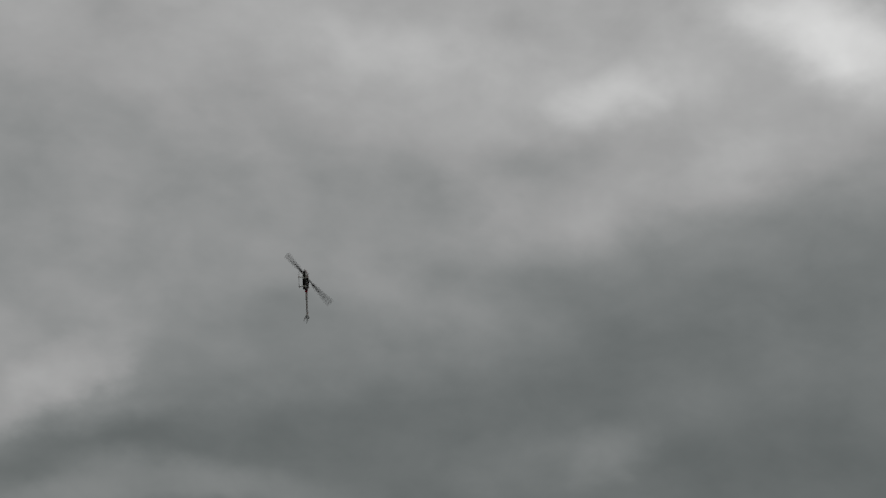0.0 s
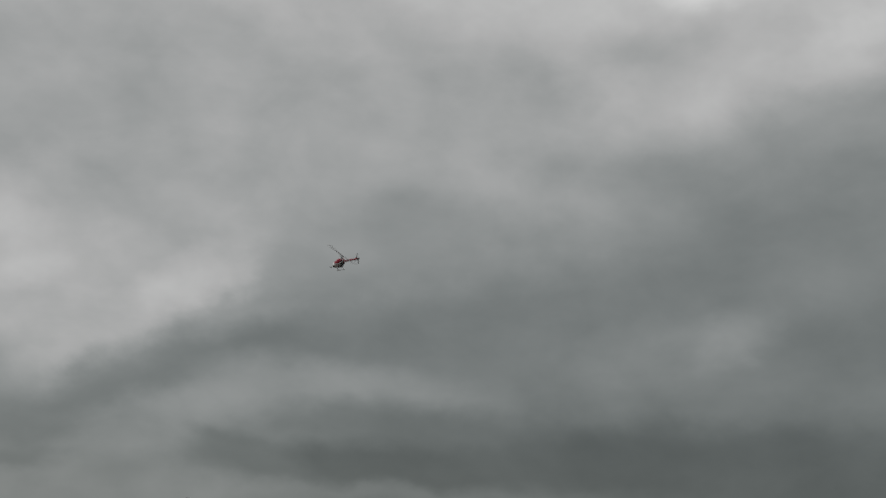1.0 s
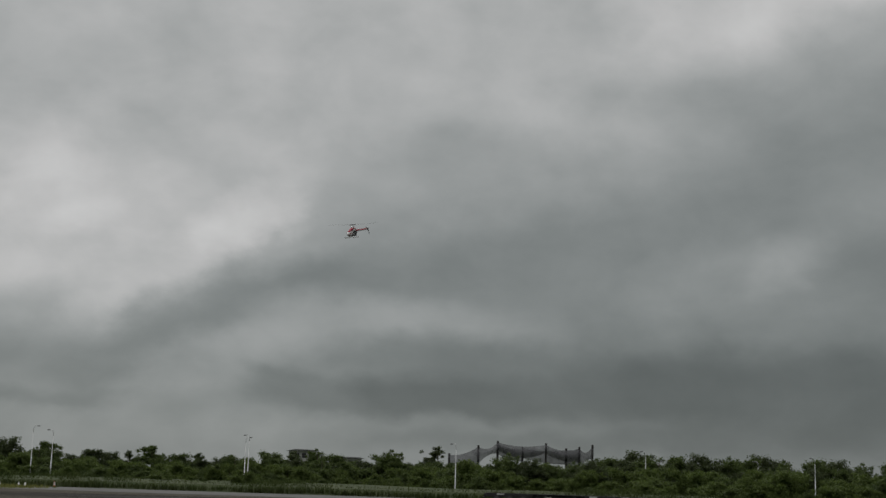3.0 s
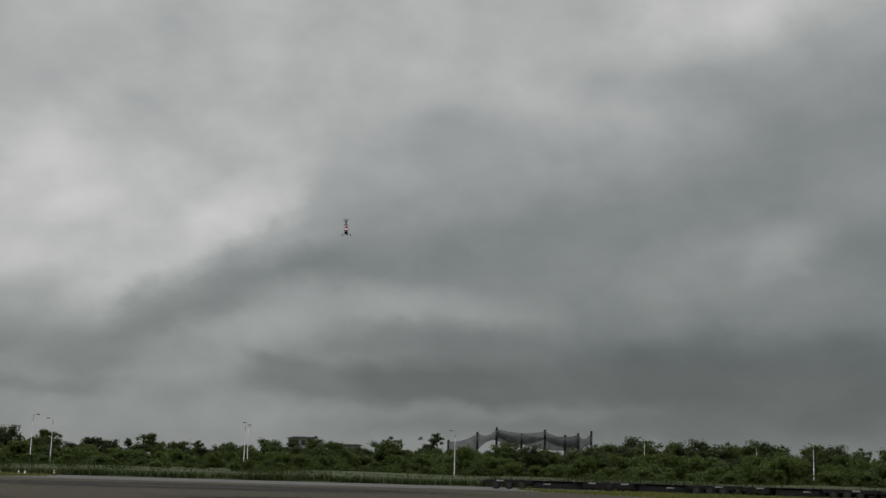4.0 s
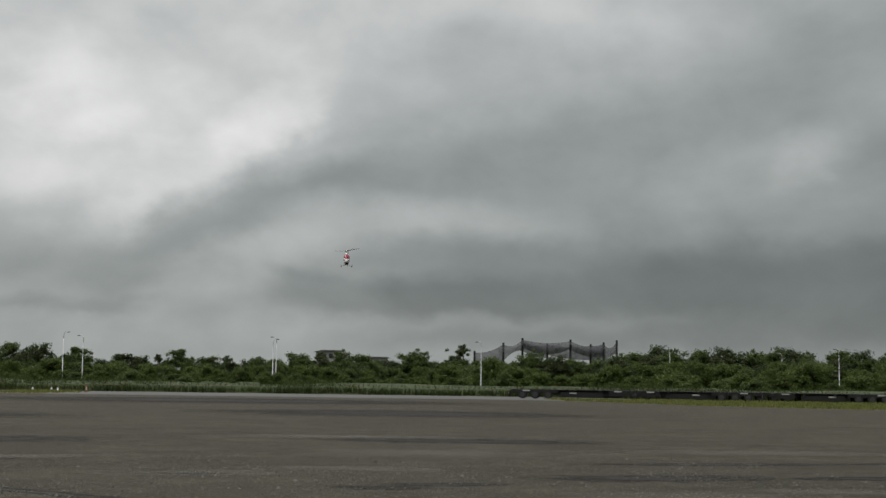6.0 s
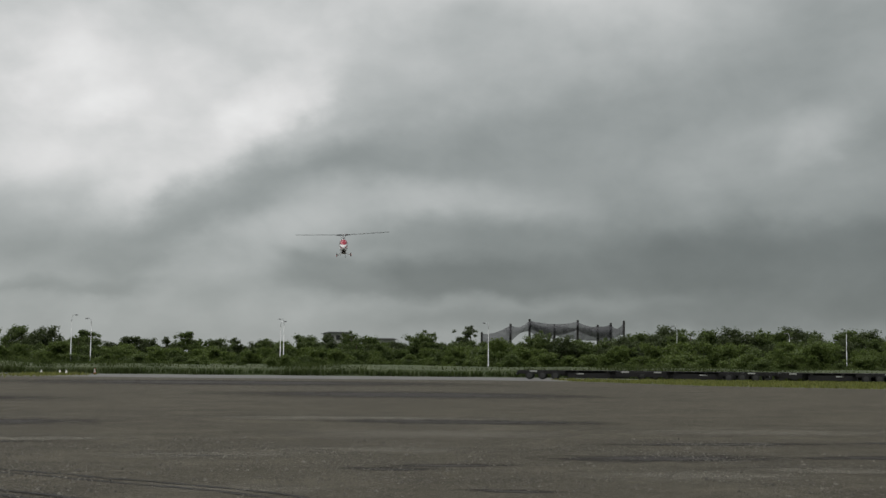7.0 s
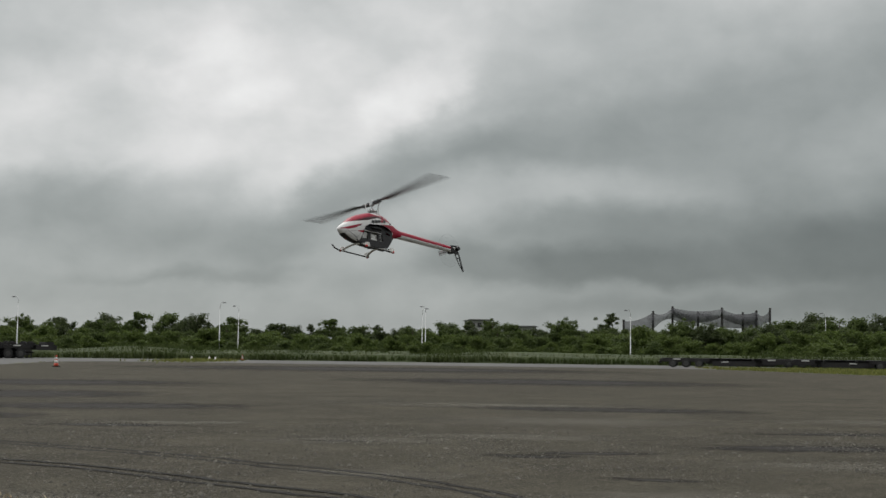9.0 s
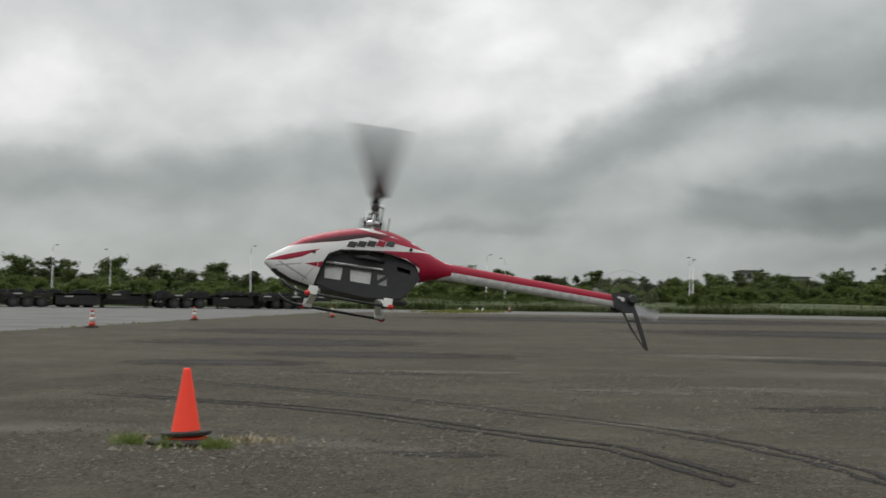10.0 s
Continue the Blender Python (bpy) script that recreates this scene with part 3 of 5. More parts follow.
verts_, faces_ = [], []
steps = 160
for i in range(steps + 1):
    a = -62 + 110 * i / steps
    d0 = bank_depth(a)
    for k, (dd, zz) in enumerate(((0, 0.0), (1.2, 0.75), (5, 1.15), (14, 1.1), (40, 1.3), (70, 0.0))):
        zz *= 1 + 0.25 * noise.noise((a * 0.35, dd * 0.1, 2.0))
        verts_.append(tuple(polar(a, d0 + dd + noise.noise((a * 0.5, 0, k)) * 0.6, zz)))
for i in range(steps):
    for k in range(5):
        q = 6 * i + k
        faces_.append((q, q + 6, q + 7, q + 1))
tagged(new("grass_bank", raw("grass_bank", verts_, faces_, M_SOIL)), "low overgrown earth bank beyond the concrete road", "bank", kind="structure")
rg = random.Random(11)
spots_ = []
for i in range(72000):
    a = rg.uniform(-45, 38)
    dd = rg.uniform(0, 1) ** 1.6 * 22
    p = polar(a, bank_depth(a) + dd)
    tall = 0.75 + 0.5 * noise.noise((p.x * 0.08, p.y * 0.08, 0)) + 0.25 * noise.noise((p.x * 0.5, p.y * 0.5, 3))
    spots_.append((p.x, p.y, max(0.72, tall) * (0.65 if dd < 1.5 else 1.0)))
blades("tall_grass", spots_, 1.65, 0.10, M_GRASS, "tall unmown green grass along the bank", 12, lean=0.6)
spots_ = []
for i in range(22000):
    x = rg.uniform(26, 85)
    y = rg.uniform(76, 127)
    if y > along([(26, 114), (29, 104), (31.5, 94), (40, 87), (60, 80), (85, 76)], x) + abs(rg.gauss(0, 0.6)) - 0.8:
        spots_.append((x, y, 1.0 + 0.5 * noise.noise((x * 0.2, y * 0.2, 0))))
for i in range(1100):
    x = rg.gauss(-22.6, 1.7)
    y = rg.gauss(131, 6)
    spots_.append((x, y, rg.uniform(0.6, 1.5)))
for i in range(160):
    y = rg.uniform(40, 112)
    x = along([(40, -24.1), (46, -24.4), (60, -26.3), (78, -28.2), (92, -29.4), (112, -31.3)], y) + rg.gauss(0, 0.25)
    if noise.noise((y * 0.25, 0, 0)) > -0.1:
        spots_.append((x, y, rg.uniform(0.2, 0.55)))
blades("verge_grass", spots_, 0.22, 0.10, M_DRYGRASS, "short yellow-green grass at the edge of the lot", 13, lean=0.6, z=0.02)

# ---------------------------------------------------------------- trees


def leaf_cloud(clumps, leaves, size, rng):
    """Small leaf quads strewn through and past the edges of uneven clumps (x, y, z, r)."""
    cl = np.array(clumps)
    pick = rng.choice(len(cl), size=leaves, p=cl[:, 3] ** 2 / (cl[:, 3] ** 2).sum())
    d = rng.normal(size=(leaves, 3))
    c = cl[pick, :3] + d * cl[pick, 3:4] * 0.62 * np.array((1, 1, 0.8))
    u = rng.normal(size=(leaves, 3))
    u /= np.linalg.norm(u, axis=1)[:, None]
    v = np.cross(u, d + rng.normal(size=(leaves, 3)) * 0.8)
    v /= np.linalg.norm(v, axis=1)[:, None] + 1e-6
    s = size * rng.uniform(0.5, 1.5, (leaves, 1))
    corners = np.stack([c + (u * p + v * q) * s for p, q in ((-1, -0.5), (0.2, -0.6), (1, 0.4), (-0.3, 0.6))], 1)
    return corners.reshape(-1, 3).tolist(), [(4 * k, 4 * k + 1, 4 * k + 2, 4 * k + 3) for k in range(leaves)]


def tree(kind, seed, leaf):
    """A tree about six metres high with its foot at the origin: tapered trunk with limbs, leafy crown."""
    rng = np.random.default_rng(seed)
    clumps = []
    # a few big boughs, each with its own clumps, give the crown an uneven outline
    if kind == "round":
        for _ in range(11):
            a, t = rng.uniform(0, 6.28), rng.uniform(0, 1)
            z, w = 0.6 + 4.1 * t, 1.9 * math.sin(math.pi * (0.25 + 0.65 * t)) * rng.uniform(0.5, 1.15)
            for _ in range(13):
                o = rng.normal(size=3) * (0.62, 0.62, 0.5)
                clumps.append((math.cos(a) * w + o[0], math.sin(a) * w + o[1], min(5.5, max(0.2, z + o[2])), rng.uniform(0.22, 0.55)))
        n, top = 13000, 5.2
    elif kind == "open":
        for _ in range(9):
            a, t = rng.uniform(0, 6.28), rng.uniform(0, 1)
            z, w = 2.5 + 3.0 * t, 1.5 * math.sin(math.pi * (0.25 + 0.65 * t)) * rng.uniform(0.3, 1.2)
            for _ in range(7):
                o = rng.normal(size=3) * (0.48, 0.48, 0.32)
                clumps.append((math.cos(a) * w + o[0], math.sin(a) * w + o[1], min(5.9, z + o[2]), rng.uniform(0.16, 0.42)))
        n, top = 5500, 5.6
    else:
        for _ in range(11):
            a, t = rng.uniform(0, 6.28), rng.uniform(0, 1)
            z, w = 0.3 + 2.3 * t, 2.3 * math.sqrt(max(0.05, 1 - t)) * rng.uniform(0.2, 1.1)
            for _ in range(12):
                o = rng.normal(size=3) * (0.6, 0.6, 0.35)
                clumps.append((math.cos(a) * w + o[0], math.sin(a) * w + o[1], min(3.2, max(0.1, z + o[2])), rng.uniform(0.2, 0.5)))
        n, top = 10000, 2.6
    root = thing("tree", "", "")
    b = bmesh.new()
    tube(b, [(0, 0, -0.2), (0.05, 0.03, top * 0.3), (rng.uniform(-0.2, 0.2), rng.uniform(-0.2, 0.2), top * 0.65), (rng.uniform(-0.3, 0.3), 0.1, top)], [0.16, 0.12, 0.08, 0.02], 8)
    for c in clumps[:7]:
        z0 = min(c[2] * 0.55, top * 0.6)
        mid = (c[0] * 0.45, c[1] * 0.45, (z0 + c[2]) / 2)
        tube(b, [(0.03, 0.03, z0), mid, c[:3]], [0.06, 0.04, 0.015], 6)
    part("trunk", b, M_BARK, root)
    v, f = leaf_cloud(clumps, n, 0.115 if kind != "open" else 0.10, rng)
    ob = new("crown", raw("crown", v, f, leaf))
    ob.parent = root
    return root


LABELS = {
    "round": "dense rounded green broadleaf tree in the far tree line",
    "open": "slender dark tree with a gappy crown above the tree line",
    "bush": "broad leafy green shrub standing in tall grass",
}
MODELS = []
for kind_, seeds_, leaves_ in (("round", (21, 22, 23), (M_LEAF, M_LEAF_DARK, M_LEAF)), ("open", (31, 32, 33), (M_LEAF_DARK, M_LEAF_DARK, M_LEAF)), ("bush", (41, 42, 43), (M_LEAF, M_LEAF_LIGHT, M_LEAF_LIGHT))):
    for s_, l_ in zip(seeds_, leaves_):
        MODELS.append((kind_, tree(kind_, s_, l_)))
used = set()


def plant(kind, index, bearing, dist, height, wide=1.0, spin=0.0):
    src = [o for k, o in MODELS if k == kind][index % 3]
    base = {"round": 5.5, "open": 6.0, "bush": 3.3}[kind]
    s = height / base
    p = polar(bearing, dist)
    ob = src if src not in used else copy_thing(src, Matrix())
    used.add(src)
    ob.name = {"bush": "shrub"}.get(kind, "tree")
    ob.matrix_basis = Matrix.Translation((p.x, p.y, 0.9)) @ pose(0, 0, 0, 0, 0, spin) @ Matrix.Diagonal((s * wide, s * wide, s, 1))
    return tagged(ob, LABELS[kind], {"bush": "shrub"}.get(kind, "tree"), {"bush": "shrubs on the bank"}.get(kind, "trees of the far tree line"))


def top_height(el, dist):
    return 1.45 + dist * math.tan(radians(el)) - 0.9


# crowns that stand out of the line: bearing, elevation of the top, kind
MARKED = [(-28.6, 1.39, "round"), (-27.4, 1.32, "open"), (-26.6, 1.25, "open"), (-24.9, 1.39, "round"), (-23.1, 1.05, "round"), (-21.9, 0.98, "open"), (-20.6, 1.25, "round"), (-18.9, 0.9, "open"),
          (-17.0, 1.1, "round"), (-15.4, 1.2, "open"), (-13.6, 1.15, "round"), (-12.2, 1.28, "open"), (-10.8, 1.27, "round"), (-9.8, 1.2, "round"), (-8.3, 1.12, "open"), (-6.18, 1.06, "open"), (-4.9, 0.9, "open"),
          (-3.93, 1.13, "open"), (-2.9, 0.85, "round"), (-2.0, 0.9, "open"), (-0.6, 0.85, "round"), (1.1, 1.05, "round"), (2.0, 1.12, "open"), (3.0, 1.22, "round"), (3.7, 1.0, "round"), (5.0, 0.8, "round"),
          (6.2, 1.28, "round"), (7.2, 0.85, "open"), (8.17, 1.52, "open"), (7.8, 1.05, "round"), (15.3, 1.25, "round"), (16.56, 1.5, "round"), (17.6, 1.4, "round"), (18.5, 1.42, "round"), (19.4, 1.46, "round"), (20.4, 1.42, "round"),
          (21.1, 1.38, "round"), (21.94, 1.48, "round"), (23.0, 1.35, "round"), (23.9, 1.4, "round"), (24.9, 1.36, "round"), (26.0, 1.3, "round"), (27.2, 1.3, "round"), (28.6, 1.4, "round"), (30.2, 1.3, "round")]
rt = random.Random(7)
for i_, (a_, e_, k_) in enumerate(MARKED):
    d_ = rt.uniform(186, 204)
    plant(k_, i_, a_, d_, top_height(e_ + 0.12, d_), rt.uniform(1.05, 1.5), rt.uniform(0, 360))
for i_ in range(130):
    a_ = -34 + 68 * (i_ + rt.uniform(-0.5, 0.5)) / 130
    d_ = rt.uniform(176, 198)
    e_ = (0.84 if a_ < 9 else 1.12) + rt.uniform(-0.22, 0.2)
    if 9 < a_ < 15:
        e_ = 0.95
    plant("open" if i_ % 5 == 2 else "round", i_ + 1, a_, d_, top_height(e_, d_), rt.uniform(0.9, 1.35), rt.uniform(0, 360))
for i_ in range(120):
    a_ = -34 + 68 * (i_ + rt.uniform(-0.45, 0.45)) / 120
    d_ = rt.uniform(164, 177)
    e_ = rt.uniform(0.38, 0.80) + (0.3 if a_ > 8 else 0.0)
    plant("bush", i_, a_, d_, top_height(e_, d_), rt.uniform(0.8, 1.25), rt.uniform(0, 360))
# low scrub grown into the tall grass
for i_ in range(90):
    a_ = -34 + 68 * (i_ + rt.uniform(-0.6, 0.6)) / 90
    d_ = rt.uniform(155, 164)
    e_ = rt.uniform(0.05, 0.42) * (1.0 if a_ < 8 else 1.35)
    plant("bush", i_ + 2, a_, d_, top_height(e_, d_), rt.uniform(0.9, 1.6), rt.uniform(0, 360))
# large bright bushes before the netting
for i_, (a_, e_, d_) in enumerate(((10.6, 1.0, 172), (11.3, 1.42, 172), (12.2, 1.2, 170), (13.1, 1.05, 174), (13.9, 1.15, 173), (14.8, 1.2, 171), (4.2, 0.85, 170), (3.2, 0.95, 173), (17.8, 1.0, 172))):
    plant("round", 2 * i_, a_, d_, top_height(e_, d_), 1.15, 40 * i_)

# ---------------------------------------------------------------- street lamps


def street_lamp(bearing, dist, height, arm, label, twin=False):
    root = thing("street_lamp", label, "street lamp", Matrix.Translation(polar(bearing, dist)), "street lamps by the tree line")
    b = bmesh.new()
    lathe(b, [(0.085, 0), (0.085, 0.5), (0.072, 0.52), (0.048, height * 0.55), (0.036, height * 0.55), (0.026, height * 0.92)], 12)
    part("pole", b, M_GALV, root, smooth=True)
    b = bmesh.new()
    reach = 0.36 * arm
    tube(b, [(0, 0, height * 0.9), (0, 0, height * 0.96), (reach * 0.25, 0, height), (reach * 0.65, 0, height + 0.1), (reach, 0, height + 0.08)], [0.030, 0.028, 0.026, 0.024, 0.024], 8)
    part("arm", b, M_GALV, root, smooth=True)
    b = bmesh.new()
    box(b, (reach + 0.18 * arm, 0, height + 0.06), (0.34, 0.20, 0.11), bevel=0.04)
    part("lantern", b, M_ROOF, root, "grey lantern head")
    return root


for a_, d_, h_, arm_ in ((-27.3, 161, 7.0, 1), (-24.95, 160, 6.6, -1), (-19.05, 162, 7.4, 1), (-17.1, 160, 6.9, -1), (-8.80, 160, 6.7, 1), (-8.0, 161, 6.35, -1), (-0.05, 160, 6.35, 1), (0.09, 161, 6.65, -1), (8.98, 156, 6.3, -1),
                         (17.1, 172, 6.6, -1), (21.77, 172, 5.7, -1), (24.07, 172, 6.3, -1)):
    street_lamp(a_, d_, h_, arm_, "pale galvanised street lamp with a curved arm beyond the grass")

# ---------------------------------------------------------------- driving-range netting
NET_D = 225.0
POSTS = [(8.69, 1.41, 0), (9.94, 1.79, 0), (10.77, 2.0, 4), (11.85, 1.79, 9), (12.85, 1.96, 4), (13.72, 1.77, 9), (14.28, 1.85, 9), (14.84, 1.95, 4)]
net = thing("netting_enclosure", "tall dark posts carrying sagging black safety netting behind the trees", "netting", Matrix())
tops = []
for a_, e_, back in POSTS:
    d_ = NET_D + back
    h_ = 1.45 + d_ * math.tan(radians(e_))
    b = bmesh.new()
    p = polar(a_, d_)
    tube(b, [p, p + Vector((0, 0, h_))], [0.24, 0.19], 10)
    part("post", b, M_POST, net)
    tops.append(p + Vector((0, 0, h_)))


def net_panel(p0, p1, sag, drop0, drop1, lift):
    cols, rows_ = 18, 8
    v, f = [], []
    for i in range(cols + 1):
        t = i / cols
        c = p0.lerp(p1, t)
        top = c.z - sag * 4 * t * (1 - t) - 0.25
        low = c.z - (drop0 + (drop1 - drop0) * t) - lift * 4 * t * (1 - t)
        for j in range(rows_ + 1):
            s = j / rows_
            belly = math.sin(math.pi * s) * 0.8
            v.append((c.x, c.y - belly, top + (low - top) * s))
    for i in range(cols):
        for j in range(rows_):
            q = i * (rows_ + 1) + j
            f.append((q, q + rows_ + 1, q + rows_ + 2, q + 1))
    ob = new("net", raw("net", v, f, M_NET))
    ob.parent = net
    return ob


net_panel(tops[0], tops[1], 0.5, 2.6, 3.2, 0.9)
net_panel(tops[1], tops[2], 0.7, 3.2, 2.2, -0.6)
net_panel(tops[2], tops[4], 0.5, 1.6, 1.6, 1.1)
net_panel(tops[2], tops[3], 0.6, 2.2, 2.6, 0.4)
net_panel(tops[3], tops[5], 0.4, 2.0, 2.8, 0.3)
net_panel(tops[4], tops[6], 0.7, 1.8, 2.6, 0.5)
net_panel(tops[5], tops[6], 0.2, 3.6, 3.4, 0.2)
net_panel(tops[6], tops[7], 0.9, 3.6, 2.4, -0.4)

# ---------------------------------------------------------------- buildings behind the trees


def house(bearing, dist, width, depth, eave, ridge, label):
    root = thing("house", label, "house", Matrix.Translation(polar(bearing, dist)) @ pose(0, 0, 0, 0, 0, -bearing + 6))
    b = bmesh.new()
    box(b, (0, 0, eave / 2), (width, depth, eave))
    part("wall", b, M_WALL, root)
    b = bmesh.new()
    plate(b, [(-width / 2 - 0.6, eave + 0.02), (width / 2 + 0.6, eave + 0.02), (width / 2 - 0.4, ridge), (-width / 2 + 0.4, ridge)], -depth / 2 - 0.6, depth / 2 + 0.6)
    part("roof", b, M_ROOF, root, "dark grey roof")
    for k in (-0.3, 0.0, 0.3):
        b = bmesh.new()
        box(b, (k * width, -depth / 2 - 0.02, eave - 0.9), (width * 0.18, 0.06, 0.9), bevel=0.01)
        part("window", b, M_BLACKPL, root)
    return root


house(2.35, 262, 4.4, 8.0, 7.3, 7.55, "pale building with a flat grey roof above the trees")
house(4.35, 270, 4.4, 8.0, 6.3, 6.55, "low pale building with a grey roof behind the trees")

# ---------------------------------------------------------------- trailers


def wheel_bm(radius, width):
    b = bmesh.new()
    turn = Matrix.Rotation(radians(90), 4, "Y")
    w = width / 2
    lathe(b, [(radius * 0.55, -w), (radius * 0.93, -w), (radius, -w * 0.7), (radius, w * 0.7), (radius * 0.93, w), (radius * 0.55, w)], 20, turn=turn)
    return b


def trailer(label, high):
    """A skeletal container trailer, its tail towards -y: rails, cross beams, axles, wheels, bumper."""
    root = thing("trailer", label, "trailer", group="trailers parked in a row")
    z = 1.18 if high else 0.70
    for s in (-0.5, 0.5):
        b = bmesh.new()
        box(b, (s, 6, z), (0.16, 12.2, 0.34), bevel=0.02)
        part("rail", b, M_BLACKSTEEL, root)
    for y in (0.1, 3.0, 6.0, 9.0, 11.9):
        b = bmesh.new()
        box(b, (0, y, z + 0.05), (2.44, 0.22, 0.26), bevel=0.02)
        part("cross_beam", b, M_BLACKSTEEL, root)
    b = bmesh.new()
    box(b, (0, -0.12, 0.62 if high else 0.5), (2.40, 0.10, 0.16), bevel=0.02)
    for s in (-0.75, 0.75):
        box(b, (s, -0.08, z * 0.82), (0.10, 0.08, 0.36))
    bumper = part("bumper", b, M_BLACKSTEEL, root)
    for s in (-0.95, 0.95):
        b = bmesh.new()
        box(b, (s, -0.18, 0.64 if high else 0.52), (0.34, 0.03, 0.13), bevel=0.005)
        part("marker_board", b, M_REFLECT, bumper, "pale marker board")
    for y in (1.2, 2.5, 3.8):
        b = bmesh.new()
        tube(b, [(-1.1, y, 0.5), (1.1, y, 0.5)], 0.07, 8)
        part("axle", b, M_BLACKSTEEL, root)
        for s in (-0.98, 0.98):
            w = part("wheel", wheel_bm(0.5 if high else 0.4, 0.42), M_TYRE, root)
            w.location = (s, y, 0.5 if high else 0.4)
            b = bmesh.new()
            lathe(b, [(0.08, -0.235), (0.16, -0.225), (0.27, -0.215), (0.27, 0.215), (0.16, 0.225), (0.08, 0.235)], 14, turn=Matrix.Rotation(radians(90), 4, "Y"))
            part("rim", b, M_RIM, w, "dusty steel rim")
    if high:
        for s, y in ((-1.0, 0.15), (1.0, 0.15), (-1.0, 3.6), (1.0, 3.6), (-1.0, 7.4), (1.0, 7.4)):
            b = bmesh.new()
            box(b, (s, y, z + 0.34), (0.36, 0.9, 0.22), bevel=0.04)
            box(b, (s, y, z + 0.50), (0.30, 0.5, 0.14), bevel=0.04)
            part("container_lock", b, M_BLACKSTEEL, root)
        b = bmesh.new()
        box(b, (0, 11.4, z + 0.32), (2.3, 0.8, 0.36), bevel=0.03)
        part("gooseneck", b, M_BLACKSTEEL, root)
    for s in (-1.12, 1.12):
        b = bmesh.new()
        box(b, (s, 7.2, z * 0.62), (0.05, 4.2, z * 0.72), bevel=0.01)
        box(b, (s, 2.5, z + 0.02), (0.05, 4.6, 0.30), bevel=0.01)
        box(b, (s, 11.0, z - 0.08), (0.05, 2.2, 0.5), bevel=0.01)
        skirt = part("side_skirt", b, M_BLACKSTEEL, root)
        for y in (1.6, 6.3, 10.8):
            b = bmesh.new()
            box(b, (s * 1.03, y, z + (0.12 if y != 6.3 else -0.1)), (0.02, 0.75, 0.12), bevel=0.005)
            part("marker_board", b, M_REFLECT, skirt, "pale marker board")
    b = bmesh.new()
    box(b, (0, 6, z + 0.21), (2.3, 11.8, 0.06), bevel=0.01)
    part("deck", b, M_BLACKSTEEL, root)
    for s in (-0.6, 0.6):
        b = bmesh.new()
        box(b, (s, 9.6, 0.42), (0.14, 0.14, 0.82))
        box(b, (s, 9.6, 0.02), (0.3, 0.3, 0.05))
        part("landing_leg", b, M_BLACKSTEEL, root)
    b = bmesh.new()
    box(b, (0, 6.5, 0.62), (0.9, 0.5, 0.5), bevel=0.06)
    part("tool_box", b, M_BLACKSTEEL, root)
    return root


high_ = trailer("black skeletal container trailer parked beside the road", True)
low_ = trailer("low black flat trailer with pale marker boards", False)
rr = random.Random(17)
made_ = {True: False, False: False}


def park(high, x, y, turn):
    m = Matrix.Translation((x, y, 0.03)) @ pose(0, 0, 0, 0, 0, turn)
    src = high_ if high else low_
    if not made_[high]:
        src.matrix_basis = m
        made_[high] = True
        return src
    return copy_thing(src, m)


def park_row(high, start, end, count, rows, gap):
    """Trailers end to end, their sides to the lot, in rows one behind the other."""
    a, b_ = Vector(start), Vector(end)
    way = (b_ - a).normalized()
    back = Vector((-way.y, way.x))
    turn = math.degrees(math.atan2(way.y, way.x)) - 90
    for r in range(rows):
        for i in range(count):
            p = a + way * ((b_ - a).length * i / count + (r * 4.1) % 9 + rr.uniform(-0.5, 0.5)) + back * (r * gap + rr.uniform(-0.3, 0.3))
            flip = rr.random() < 0.4
            if flip:
                p = p + way * 12.2
            park(high, p.x, p.y, turn + (180 if flip else 0) + rr.uniform(-1.5, 1.5))


park_row(True, (-88.0, 97.0), (-40.0, 132.0), 4, 3, 3.0)
park_row(False, (24.0, 132.5), (74.0, 120.0), 4, 2, 3.2)

# ---------------------------------------------------------------- cones


def big_cone(x, y):
    root = thing("traffic_cone", "plain bright orange traffic cone in a black rubber base ring", "traffic cone", Matrix.Translation((x, y, LOT_Z)))
    b = bmesh.new()
    lathe(b, [(0.205, 0.052), (0.20, 0.066), (0.150, 0.080), (0.138, 0.11), (0.036, 0.69), (0.030, 0.706), (0.020, 0.710), (0.016, 0.69)], 40)
    part("cone_body", b, M_CONE, root, smooth=True)
    b = bmesh.new()
    lathe(b, [(0.350, 0.0), (0.355, 0.030), (0.33, 0.050), (0.20, 0.053)], 36)
    part("base_ring", b, M_RUBBER, root, "dusty black rubber ring", smooth=False)
    b = bmesh.new()
    lathe(b, [(0.225, -0.020), (0.238, -0.010), (0.238, 0.014), (0.222, 0.022), (0.15, 0.024)], 32, (0, 0, 0.098), Matrix.Rotation(radians(-3), 4, "Y"))
    part("weight_collar", b, M_RUBBER, root, "black rubber weight collar pushed over the cone")
    return root


CONE = (-4.67, 11.76)
big_cone(*CONE)


